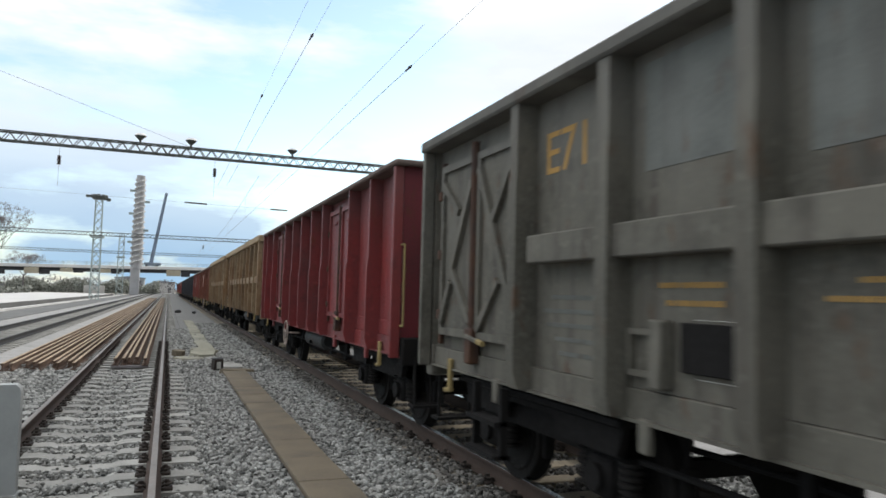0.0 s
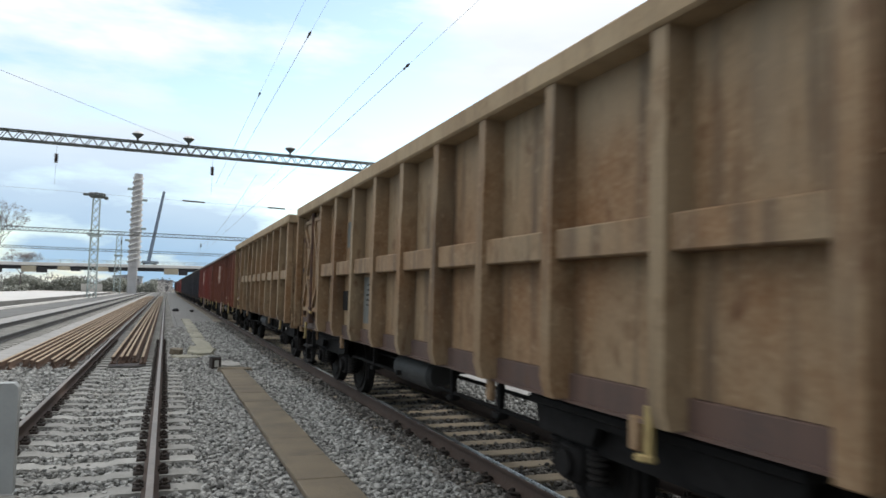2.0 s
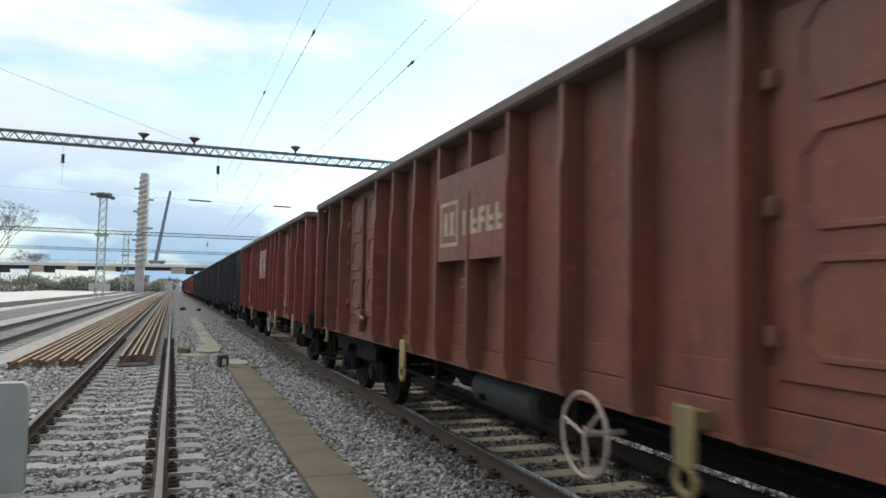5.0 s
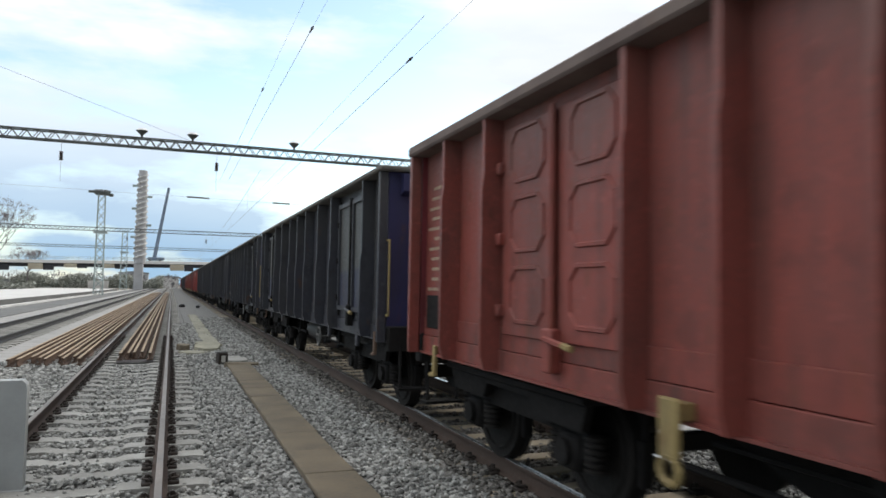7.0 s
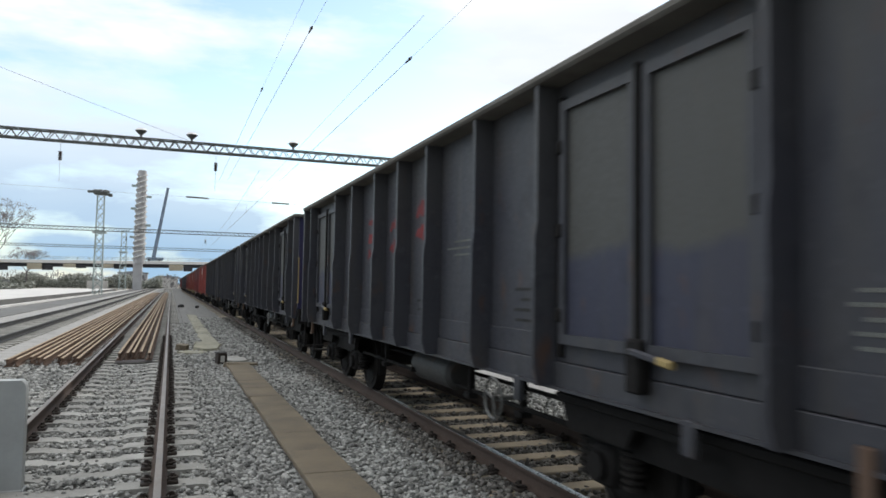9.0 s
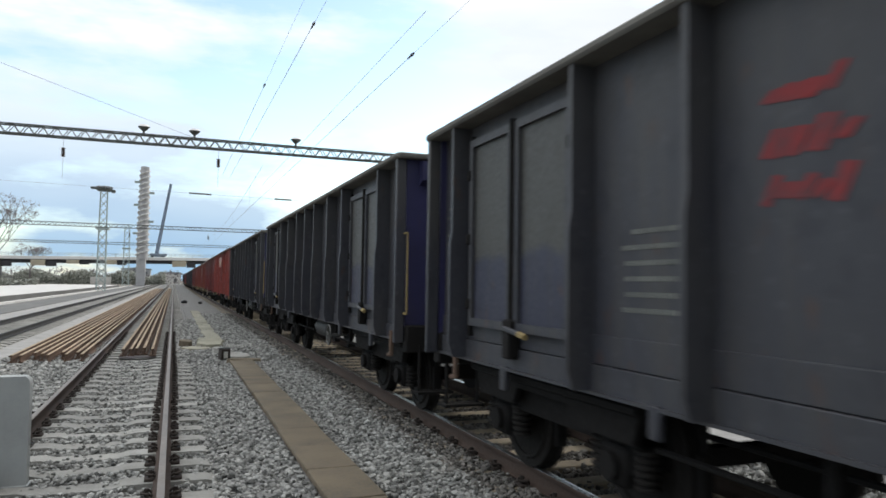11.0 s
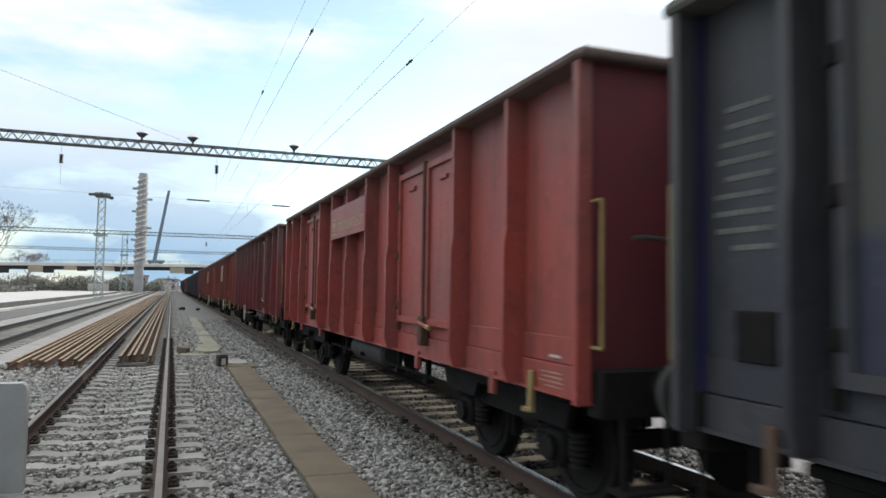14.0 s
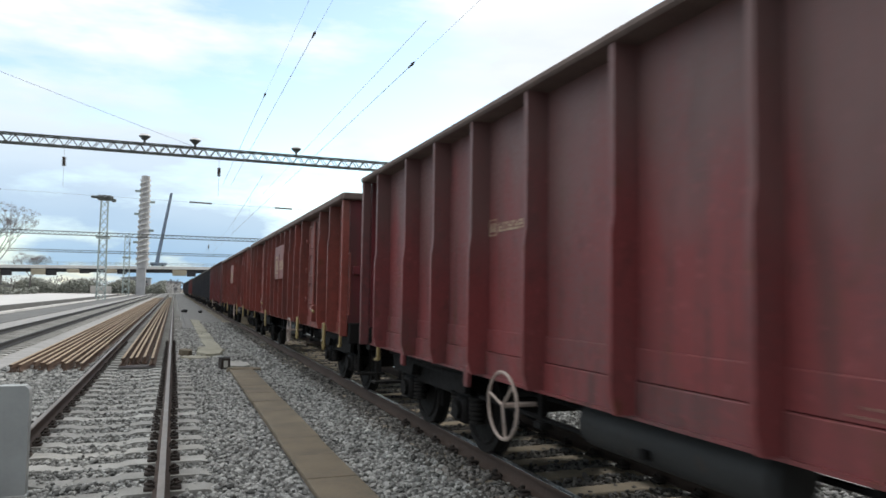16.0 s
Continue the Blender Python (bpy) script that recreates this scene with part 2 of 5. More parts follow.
M = {
    "red": material("crimson_wagon_paint", (0.205, 0.035, 0.034), 0.5, dark=(0.125, 0.05, 0.052), streak=0.5, amount=0.95, bump=0.05, big=0.7, dust=(2.75, 0.5, (0.135, 0.068, 0.066), 0.55), dent=0.35),
    "maroon": material("maroon_wagon_paint", (0.178, 0.042, 0.042), 0.5, dark=(0.115, 0.058, 0.058), streak=0.6, amount=0.95, bump=0.05, big=0.7, dust=(2.5, 0.55, (0.138, 0.088, 0.083), 0.75), dent=0.35),
    "russet": material("russet_wagon_paint", (0.215, 0.054, 0.042), 0.5, dark=(0.13, 0.052, 0.044), streak=0.55, amount=0.95, bump=0.05, big=0.7, dust=(2.85, 0.4, (0.165, 0.085, 0.072), 0.6), dent=0.35),
    "brick": material("brick_red_wagon_paint", (0.295, 0.064, 0.052), 0.5, dark=(0.20, 0.072, 0.066), streak=0.45, amount=0.9, bump=0.05, big=0.7, dust=(2.95, 0.4, (0.20, 0.10, 0.09), 0.55), dent=0.35),
    "orange": material("orange_brown_wagon_paint", (0.185, 0.066, 0.04), 0.6, dark=(0.12, 0.055, 0.042), streak=0.5, amount=0.85, bump=0.05, big=0.7, dust=(2.9, 0.4, (0.155, 0.083, 0.065), 0.6), dent=0.35),
    "tan": material("dusty_tan_wagon_paint", (0.245, 0.18, 0.110), 0.75, dark=(0.185, 0.09, 0.036), streak=0.8, amount=1.0, bump=0.08, big=0.7, streak_color=(0.075, 0.053, 0.037), dust=(2.95, 0.4, (0.27, 0.21, 0.14), 0.5), dent=0.35),
    "grey": material("dusty_grey_wagon_paint", (0.14, 0.131, 0.108), 0.75, dark=(0.07, 0.066, 0.054), streak=0.6, amount=0.95, bump=0.08, big=0.8, dust=(2.7, 0.5, (0.155, 0.152, 0.138), 0.5), dent=0.35),
    "dark": material("blue_black_wagon_paint", (0.045, 0.046, 0.052), 0.5, dark=(0.033, 0.034, 0.045), streak=0.5, amount=0.95, bump=0.05, big=0.6, streak_color=(0.070, 0.065, 0.058), dust=(2.6, 0.6, (0.060, 0.059, 0.058), 0.6), dent=0.35),
    "dark_door": material("dust_coated_blue_door_paint", (0.034, 0.036, 0.056), 0.5, dark=(0.028, 0.030, 0.050), streak=0.55, amount=0.95, bump=0.05, big=0.6, streak_color=(0.062, 0.057, 0.052), dust=(1.93, 0.06, (0.064, 0.063, 0.055), 0.9), dent=0.35),
    "blue_end": material("deep_blue_wagon_paint", (0.030, 0.030, 0.085), 0.5, dark=(0.024, 0.024, 0.045), streak=0.4, amount=0.6, bump=0.05),
    "crimson_end": material("dull_crimson_wagon_paint", (0.145, 0.027, 0.033), 0.55, dark=(0.075, 0.028, 0.03), streak=0.5, amount=0.7, bump=0.05),
    "pale_ballast": material("pale_new_crushed_stone", (0.30, 0.295, 0.285), 0.95, dark=(0.20, 0.195, 0.19), big=3, fine=30, amount=0.8, bump=0.8, spec=0.1),
    # far rails: the shadow on their sides is put into the colour
    "dark_rail": material("shadow_black_far_rail_steel", (0.03, 0.03, 0.03), 0.8, 0.1, amount=0.4),
    "patch": material("faded_grey_touch_up_paint", (0.165, 0.172, 0.158), 0.75, streak=0.4, amount=0.7, big=3),
    # underframe and wheel colours set near black to hold the shade below wagons
    "under": material("near_black_underframe_steel", (0.013, 0.012, 0.0115), 0.85, amount=0.6, fine=18, bump=0.3, spec=0.15),
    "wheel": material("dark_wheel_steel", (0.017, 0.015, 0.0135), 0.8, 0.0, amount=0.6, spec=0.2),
    "tread": material("polished_steel", (0.55, 0.54, 0.52), 0.3, 1.0, amount=0.3),
    "buffer": material("greasy_buffer_steel", (0.10, 0.10, 0.095), 0.5, 0.4, amount=0.5),
    "yellow": material("worn_yellow_paint", (0.30, 0.225, 0.095), 0.7, streak=0.6, amount=0.6),
    "chalk": material("faded_white_lettering", (0.55, 0.53, 0.48), 0.8, amount=0.6, fine=60),
    "ochre": material("faded_orange_lettering", (0.42, 0.25, 0.08), 0.8, amount=0.7, fine=60),
    "redlet": material("faded_red_lettering", (0.20, 0.032, 0.034), 0.8, amount=0.8, fine=25, big=6, dark=(0.06, 0.045, 0.05)),
    "tank": material("dark_grey_tank_paint", (0.038, 0.038, 0.037), 0.6, streak=0.3),
    # rim colours: dust, plus overhead skylight painted in as a lighter tone
    "rim_tan": material("dusty_sky_lit_tan_rim_paint", (0.33, 0.25, 0.155), 0.8, dark=(0.22, 0.15, 0.085), streak=0.3, amount=0.8, big=2),
    "rim_grey": material("dusty_sky_lit_grey_rim_paint", (0.135, 0.13, 0.115), 0.8, dark=(0.075, 0.072, 0.065), streak=0.3, amount=0.8, big=2),
    "rim_dust_lit": material("dusty_sky_lit_brown_rim_paint", (0.15, 0.115, 0.10), 0.8, dark=(0.09, 0.06, 0.055), streak=0.3, amount=0.8, big=2),
    # rusty hinges and bolts; also the painted shade strips at the door edges
    "hinge": material("dark_hinge_rust_and_gap_shade", (0.052, 0.034, 0.028), 0.8, dark=(0.11, 0.05, 0.025), amount=0.8, big=5, fine=40, bump=0.2),
    "brown_sill": material("rusty_brown_sill_paint", (0.105, 0.066, 0.052), 0.75, dark=(0.06, 0.045, 0.04), streak=0.4, amount=0.8),
    "cream": material("faded_cream_lettering", (0.40, 0.31, 0.22), 0.8, dark=(0.24, 0.14, 0.11), big=9, amount=0.9, fine=60),
    "faint": material("nearly_worn_off_lettering", (0.24, 0.125, 0.10), 0.8, dark=(0.15, 0.07, 0.06), big=9, amount=0.9, fine=60),
    "wheel_paint": material("worn_pinkish_wheel_paint", (0.36, 0.29, 0.25), 0.7, amount=0.6),
    "floor_wood": material("worn_wagon_floor_planks", (0.16, 0.12, 0.08), 0.85),
    "ballast": material("grey_crushed_stone", (0.205, 0.205, 0.197), 0.95, dark=(0.09, 0.087, 0.083), big=9, fine=38, amount=0.9, bump=0.9, spec=0.1),
    "stone": material("grey_ballast_stone", (0.265, 0.265, 0.25), 0.95, big=10, fine=70, amount=0.4, bump=0.3, per_island=0.7, spec=0.15),
    # darker stone: brake dust plus the train's shade, both in the base colour
    "dirty_shaded_stone": material("stained_and_shaded_stone", (0.15, 0.142, 0.13), 0.95, big=10, fine=70, amount=0.4, bump=0.3, per_island=0.7, spec=0.15),
    "dirt": material("brown_grey_trodden_ground", (0.24, 0.22, 0.19), 0.95, dark=(0.15, 0.13, 0.11), big=0.4, fine=8, amount=0.8, bump=0.6, spec=0.1),
    "concrete": material("weathered_sleeper_concrete", (0.30, 0.295, 0.272), 0.9, dark=(0.19, 0.185, 0.168), big=3, fine=40, amount=0.8, bump=0.25, per_object=0.15),
    "oldsleeper": material("tan_dusty_sleeper", (0.28, 0.235, 0.17), 0.9, big=4, fine=40, amount=0.6, bump=0.3, per_object=0.2),
    "trough": material("brown_stained_trough_cover", (0.150, 0.122, 0.085), 0.9, dark=(0.090, 0.078, 0.058), big=1.6, fine=26, amount=1.0, bump=0.4, per_object=0.07),
    "paleslab": material("pale_limey_concrete_slab", (0.26, 0.25, 0.195), 0.9, big=5, fine=40, amount=0.6, per_object=0.12),
    "railside": material("rusty_brown_rail_steel", (0.062, 0.043, 0.034), 0.85, 0.1, amount=0.6),
    "railtop": material("bright_worn_rail_head", (0.62, 0.60, 0.57), 0.3, 1.0, amount=0.25, fine=50, bump=0.02),
    "dullhead": material("dull_rail_head", (0.19, 0.165, 0.145), 0.55, 0.35, amount=0.6, bump=0.03),
    # stacked rails: pale rust paints the lit heads, dark rust the shaded gaps
    "rust": material("orange_brown_rust_lit_pale", (0.30, 0.235, 0.16), 0.9, dark=(0.18, 0.12, 0.082), big=2, fine=40, amount=0.6, per_object=0.15),
    "rust_and_shade": material("dark_rust_and_gap_shade", (0.115, 0.075, 0.054), 0.9, big=2, fine=40, amount=0.6),
    "roofing": material("hazy_grey_roofing", (0.30, 0.31, 0.33), 0.9, big=0.3, fine=2),
    "clip": material("dark_rail_clip_steel", (0.05, 0.04, 0.034), 0.75, 0.3, amount=0.5),
    # mast paint lightened: distance haze is mixed into the colour
    "galv": material("haze_paled_green_grey_paint", (0.36, 0.42, 0.41), 0.7, amount=0.3),
    "gantry": material("dark_grey_green_gantry_steel", (0.10, 0.11, 0.105), 0.7, amount=0.4),
    # wire colour lightened to paint in the bloom of the bright sky
    "cable": material("bloom_paled_overhead_wire", (0.42, 0.45, 0.50), 0.6, 0.2, bump=0),
    "porcelain": material("brown_glazed_insulator", (0.05, 0.035, 0.03), 0.25, amount=0.3, bump=0),
    "white": material("white_plastic_cover", (0.75, 0.75, 0.74), 0.5, amount=0.2, bump=0),
    "deckconc": material("bright_bridge_concrete", (0.85, 0.84, 0.82), 0.85, big=0.4, fine=3, amount=0.15),
    "bridgesteel": material("dark_bridge_girder_paint", (0.06, 0.06, 0.065), 0.7, big=0.3, fine=3),
    "beige": material("cream_bridge_bearing_paint", (0.52, 0.46, 0.35), 0.8, big=0.4, fine=3),
    "pylon": material("pale_grey_concrete_pylon", (0.44, 0.44, 0.45), 0.9, big=0.3, fine=2, amount=0.4),
    "wrap": material("pale_spiral_sheeting", (0.58, 0.58, 0.57), 0.7, big=0.5, fine=3),
    "crane": material("blue_grey_crane_steel", (0.12, 0.16, 0.22), 0.6),
    "platform": material("sunlit_pale_platform_paving", (0.52, 0.51, 0.49), 0.9, big=0.3, fine=4, amount=0.3),
    "asphalt": material("worn_grey_asphalt", (0.13, 0.13, 0.125), 0.95, big=0.4, fine=12, amount=0.6, bump=0.3),
    # leaf colour raised and greyed to paint in the distance haze
    "leaf": material("haze_paled_shrub_leaves", (0.33, 0.34, 0.30), 0.8, amount=0.6, per_island=0.3, bump=0),
    "bark": material("grey_bare_twigs", (0.20, 0.185, 0.185), 0.9, per_island=0.2, bump=0),
    "wall_a": material("pale_plaster_wall", (0.60, 0.59, 0.57), 0.9, big=0.3, fine=2),
    # cladding lightened to carry the haze over the far sheds
    "wall_b": material("haze_paled_shed_cladding", (0.45, 0.46, 0.47), 0.8, big=0.3, fine=2),
    "glass": material("dull_window_glass", (0.16, 0.17, 0.18), 0.2, amount=0.2, bump=0, spec=0.5),
    "cabinet": material("pale_grey_painted_sheet_steel", (0.33, 0.345, 0.34), 0.6, amount=0.3, big=3, bump=0.03),
    "blackbag": material("black_rubber", (0.015, 0.015, 0.016), 0.7),
}


# ---- mesh helpers ----
def box(bm, x0, x1, y0, y1, z0, z1, bevel=0.0, rot=None):
    g = bmesh.ops.create_cube(bm, size=1.0)
    vs = g["verts"]
    for v in vs:
        v.co = Vector((x0 + (v.co.x + 0.5) * (x1 - x0), y0 + (v.co.y + 0.5) * (y1 - y0), z0 + (v.co.z + 0.5) * (z1 - z0)))
    if bevel:
        es = {e for v in vs for e in v.link_edges}
        vs = bmesh.ops.bevel(bm, geom=list(es), offset=bevel, segments=1, affect="EDGES")["verts"]
    if rot is not None:
        bmesh.ops.transform(bm, matrix=rot, verts=[v for v in vs if v.is_valid])


def rod(bm, a, b, r, seg=8, r2=None):
    a, b = Vector(a), Vector(b)
    d = b - a
    m = Matrix.Translation((a + b) / 2) @ d.to_track_quat("Z", "Y").to_matrix().to_4x4()
    bmesh.ops.create_cone(bm, cap_ends=True, segments=seg, radius1=r, radius2=r if r2 is None else r2, depth=d.length, matrix=m)


def strut(bm, a, b, w):
    rod(bm, a, b, w * 0.7, 4)


def prism(bm, pts, y0, y1, axis="y"):
    """Extrudes a closed outline of (u, v) along an axis: y: u=x, v=z; x: u=y, v=z."""
    def at(u, v, s):
        return (u, s, v) if axis == "y" else (s, u, v)
    a = [bm.verts.new(at(u, v, y0)) for u, v in pts]
    b = [bm.verts.new(at(u, v, y1)) for u, v in pts]
    n = len(pts)
    for i in range(n):
        bm.faces.new((a[i], a[(i + 1) % n], b[(i + 1) % n], b[i]))
    bm.faces.new(a), bm.faces.new(b[::-1])


def tube(bm, pts, r, seg=6):
    for a, b in zip(pts, pts[1:]):
        rod(bm, a, b, r, seg)


def ring_frame(bm, x0, x1, y0, y1, z0, z1, f):
    """A closed rectangular frame of width f in the y-z plane, from x0 to x1."""
    rows = []
    for x in (x0, x1):
        rows.append([bm.verts.new((x, y, z)) for y, z in ((y0, z0), (y1, z0), (y1, z1), (y0, z1))])
        rows.append([bm.verts.new((x, y, z)) for y, z in ((y0 + f, z0 + f), (y1 - f, z0 + f), (y1 - f, z1 - f), (y0 + f, z1 - f))])
    a, b, c, d = rows
    for p, q in ((a, b), (b, d), (d, c), (c, a)):
        for i in range(4):
            bm.faces.new((p[i], p[(i + 1) % 4], q[(i + 1) % 4], q[i]))


def lathe(bm, centre, profile, seg=10):
    """One closed turned body round a vertical axis; profile of (radius, height)."""
    rows = [[bm.verts.new((centre[0] + r * math.cos(2 * math.pi * i / seg), centre[1] + r * math.sin(2 * math.pi * i / seg), centre[2] + z)) for i in range(seg)] for r, z in profile]
    for a, b in zip(rows, rows[1:]):
        for i in range(seg):
            bm.faces.new((a[i], a[(i + 1) % seg], b[(i + 1) % seg], b[i]))
    bm.faces.new(rows[0]), bm.faces.new(rows[-1])


def ring(bm, centre, radius, r, axis="x", seg=20):
    c = Vector(centre)
    pts = []
    for i in range(seg + 1):
        a = 2 * math.pi * i / seg
        o = Vector((0, math.cos(a), math.sin(a))) if axis == "x" else Vector((math.cos(a), 0, math.sin(a)))
        pts.append(c + o * radius)
    tube(bm, pts, r, 5)


def mesh_of(name, bm, mat):
    bmesh.ops.recalc_face_normals(bm, faces=bm.faces[:])
    me = bpy.data.meshes.new(name)
    bm.to_mesh(me)
    bm.free()
    me.materials.append(M[mat] if isinstance(mat, str) else mat)
    me.shade_smooth()
    me.set_sharp_from_angle(angle=radians(38))
    return me


def part(name, bm, mat, parent, label="", m=None):
    ob = new(name, mesh_of(name, bm, mat))
    ob.parent = parent
    if m is not None:
        ob.matrix_basis = m
    return tagged(ob, label) if label else ob


def again(name, ob, parent, m):
    """The same piece once more: an object of its own on the same mesh."""
    o = new(name, ob.data)
    o.parent, o.matrix_basis = parent, m
    return o


def thing(name, label, category, group="", kind="", m=None):
    ob = new(name)
    ob.empty_display_size = 0.2
    if m is not None:
        ob.matrix_basis = m
    return tagged(ob, label, category, group, kind)


def solid(name, bm, mat, label, category, group="", kind="", m=None):
    ob = new(name, mesh_of(name, bm, mat))
    if m is not None:
        ob.matrix_basis = m
    return tagged(ob, label, category, group, kind)


BM = bmesh.new


# ---- ground ----
def sheet(name, x0, x1, y0, y1, z, mat, label, category, thick=0.2):
    bm = BM()
    box(bm, x0, x1, y0, y1, z - thick, z)
    return solid(name, bm, mat, label, category, kind="structure")


sheet("ground", -1500, 1500, -900, 2600, -0.36, "dirt", "brown-grey trodden earth of the railway yard", "ground")
sheet("ballast_bed_1", -3.68, 6.1, -40, 330, -0.245, "ballast", "grey crushed-stone ballast under the tracks", "ballast")
sheet("ballast_bed_2", -8.3, -3.70, -40, 330, -0.235, "pale_ballast", "pale new crushed stone under the far track", "ballast")
sheet("ballast_shoulder", 0.62, 3.10, -10, 225, -0.190, "ballast", "grey ballast heaped level with the sleepers", "ballast", 0.09)
sheet("ballast_verge", -3.66, -1.95, -10, 225, -0.205, "ballast", "grey ballast heaped over the sleeper ends", "ballast", 0.09)
sheet("service_road", 6.3, 11.0, -40, 300, -0.20, "pale_ballast", "pale dusty gravel service road beside the track", "road", 0.15)
sheet("asphalt_strip", -11.0, -8.4, -40, 260, -0.22, "asphalt", "worn grey asphalt strip beside the track", "pavement", 0.14)
sheet("kerb", -11.35, -11.05, -40, 260, -0.06, "wall_a", "thin pale kerb stone line", "kerb", 0.3)
sheet("platform", -27, -12.3, 30, 185, 0.26, "platform", "long pale paved platform", "platform", 0.62)
# dark strip drawn in place of the platform edge's shadow
sheet("platform_edge", -12.3, -12.1, 30, 185, 0.24, "asphalt", "dark strip painting the shadow at the platform's edge", "platform edge", 0.6)


def scatter_stones(name, regions, seed, mat, label):
    """Loose angular stones, joined; regions: x0, x1, y0, y1, z, stones per square metre, size."""
    rng = np.random.default_rng(seed)
    g = (1 + 5 ** 0.5) / 2
    ico = np.array([(-1, g, 0), (1, g, 0), (-1, -g, 0), (1, -g, 0), (0, -1, g), (0, 1, g), (0, -1, -g), (0, 1, -g), (g, 0, -1), (g, 0, 1), (-g, 0, -1), (-g, 0, 1)]) / 1.9
    faces = np.array([(0, 11, 5), (0, 5, 1), (0, 1, 7), (0, 7, 10), (0, 10, 11), (1, 5, 9), (5, 11, 4), (11, 10, 2), (10, 7, 6), (7, 1, 8),
                      (3, 9, 4), (3, 4, 2), (3, 2, 6), (3, 6, 8), (3, 8, 9), (4, 9, 5), (2, 4, 11), (6, 2, 10), (8, 6, 7), (9, 8, 1)])
    vs, fs, base = [], [], 0
    for x0, x1, y0, y1, z, dens, size, *bays in regions:
        n = int((x1 - x0) * (y1 - y0) * dens)
        c = np.stack([rng.uniform(x0, x1, n), rng.uniform(y0, y1, n), z + rng.normal(0, 0.010, n)], 1)
        if bays:                              # keep the sleepers mostly clear
            off = np.abs((c[:, 1] - bays[0] + 0.3) % 0.6 - 0.3)
            c = c[(off > 0.125) | (rng.uniform(0, 1, n) < 0.13)]
            n = len(c)
        s = size * rng.uniform(0.55, 1.35, (n, 1)) * rng.uniform(0.7, 1.25, (n, 3)) * np.array([1, 1, 0.75])
        p = ico[None] * rng.uniform(0.72, 1.25, (n, 12, 1))
        a = rng.uniform(0, 2 * np.pi, n)
        ca, sa_ = np.cos(a)[:, None], np.sin(a)[:, None]
        p = p * s[:, None, :]
        q = np.stack([p[..., 0] * ca - p[..., 1] * sa_, p[..., 0] * sa_ + p[..., 1] * ca, p[..., 2]], -1) + c[:, None, :]
        vs.append(q.reshape(-1, 3))
        fs.append((faces[None] + (base + np.arange(n) * 12)[:, None, None]).reshape(-1, 3))
        base += n * 12
    v, f = np.concatenate(vs), np.concatenate(fs)
    me = bpy.data.meshes.new(name)
    me.from_pydata(v.tolist(), [], f.tolist())
    me.materials.append(M[mat])
    return tagged(new(name, me), label, "ballast stones", kind="stuff")


# ---- tracks ----
RAIL = [(-.075, -.172), (.075, -.172), (.075, -.160), (.02, -.138), (.0095, -.12), (.0095, -.05), (.034, -.038), (.036, -.012), (.030, -.003), (-.030, -.003), (-.036, -.012), (-.034, -.038), (-.0095, -.05), (-.0095, -.12), (-.02, -.138), (-.075, -.160)]
HEAD = [(-.031, -.008), (.031, -.008), (.029, -.0012), (.018, 0.0), (-.018, 0.0), (-.029, -.0012)]


def sleeper_mesh(mat, wood=False):
    bm = BM()
    if wood:
        box(bm, -1.3, 1.3, -0.13, 0.13, -0.40, -0.185, 0.015)
    else:
        pts = [(-1.25, -.40), (1.25, -.40), (1.25, -.20), (1.12, -.178), (.42, -.178), (.3, -.205), (-.3, -.205), (-.42, -.178), (-1.12, -.178), (-1.25, -.20)]
        prism(bm, pts, -0.13, 0.13)
    return mesh_of("sleeper", bm, mat)


def clip_mesh():
    bm = BM()
    box(bm, -0.05, 0.05, -0.075, 0.075, -0.182, -0.150, 0.008)
    rod(bm, (0.0, -0.0, -0.16), (0.0, 0.0, -0.085), 0.022, 6)
    tube(bm, [(-0.045, -0.06, -0.14), (-0.02, -0.07, -0.118), (0.04, -0.02, -0.122), (0.04, 0.02, -0.122), (-0.02, 0.07, -0.118), (-0.045, 0.06, -0.14)], 0.011, 5)
    return mesh_of("clip", bm, "clip")


def far_sleepers(name, x, y0, y1, step, mat, parent):
    bm = BM()
    y = y0
    while y < y1:
        box(bm, x - 1.25, x + 1.25, y - 0.13, y + 0.13, -0.30, -0.185)
        y += step
    return tagged(part(name, bm, mat, parent, "row of far sleepers"), kind="stuff")


def track(name, label, x, y0, near, y1, head, sleeper_mat, step=0.6, clips=0, wood=False, offset=0.0, side="railside"):
    t = thing(name, label, "track", kind="structure")
    for s in (-1, 1):
        bm = BM()
        prism(bm, [(x + s * 0.7535 + u, v) for u, v in RAIL], -25, y1)
        r = part("rail", bm, side, t)
        bm = BM()
        prism(bm, [(x + s * 0.7535 + u, v) for u, v in HEAD], -25, y1)
        part("rail_head", bm, head, r, "worn running surface")
    sm, cm = sleeper_mesh(sleeper_mat, wood), clip_mesh()
    y, i = y0 + offset, 0
    while y < near:
        so = new("sleeper", sm)
        so.parent, so.matrix_basis = t, pose(x + random.uniform(-.012, .012), y + random.uniform(-.015, .015), random.uniform(-.004, .004), 0, 0, random.uniform(-.35, .35))
        if i < clips:
            for sx in (-0.7535, 0.7535):
                for dx, turn in ((-0.115, 180), (0.115, 0)):
                    c = new("clip", cm)
                    c.parent, c.matrix_basis = so, pose(sx + dx, 0, 0, 0, 0, turn)
        y += step
        i += 1
    far_sleepers("far_sleepers", x, y, y1, step, sleeper_mat, t)
    return t


LEFT_X, TRAIN_X = -0.80, 3.95
track("track_1", "empty track with pale concrete sleepers and rusty rails", LEFT_X, 3.0, 66, 300, "dullhead", "concrete", clips=40)
track("track_2", "track with tan sleepers and bright worn rail heads", TRAIN_X, -3.0, 45, 226, "railtop", "oldsleeper", clips=22, wood=True)
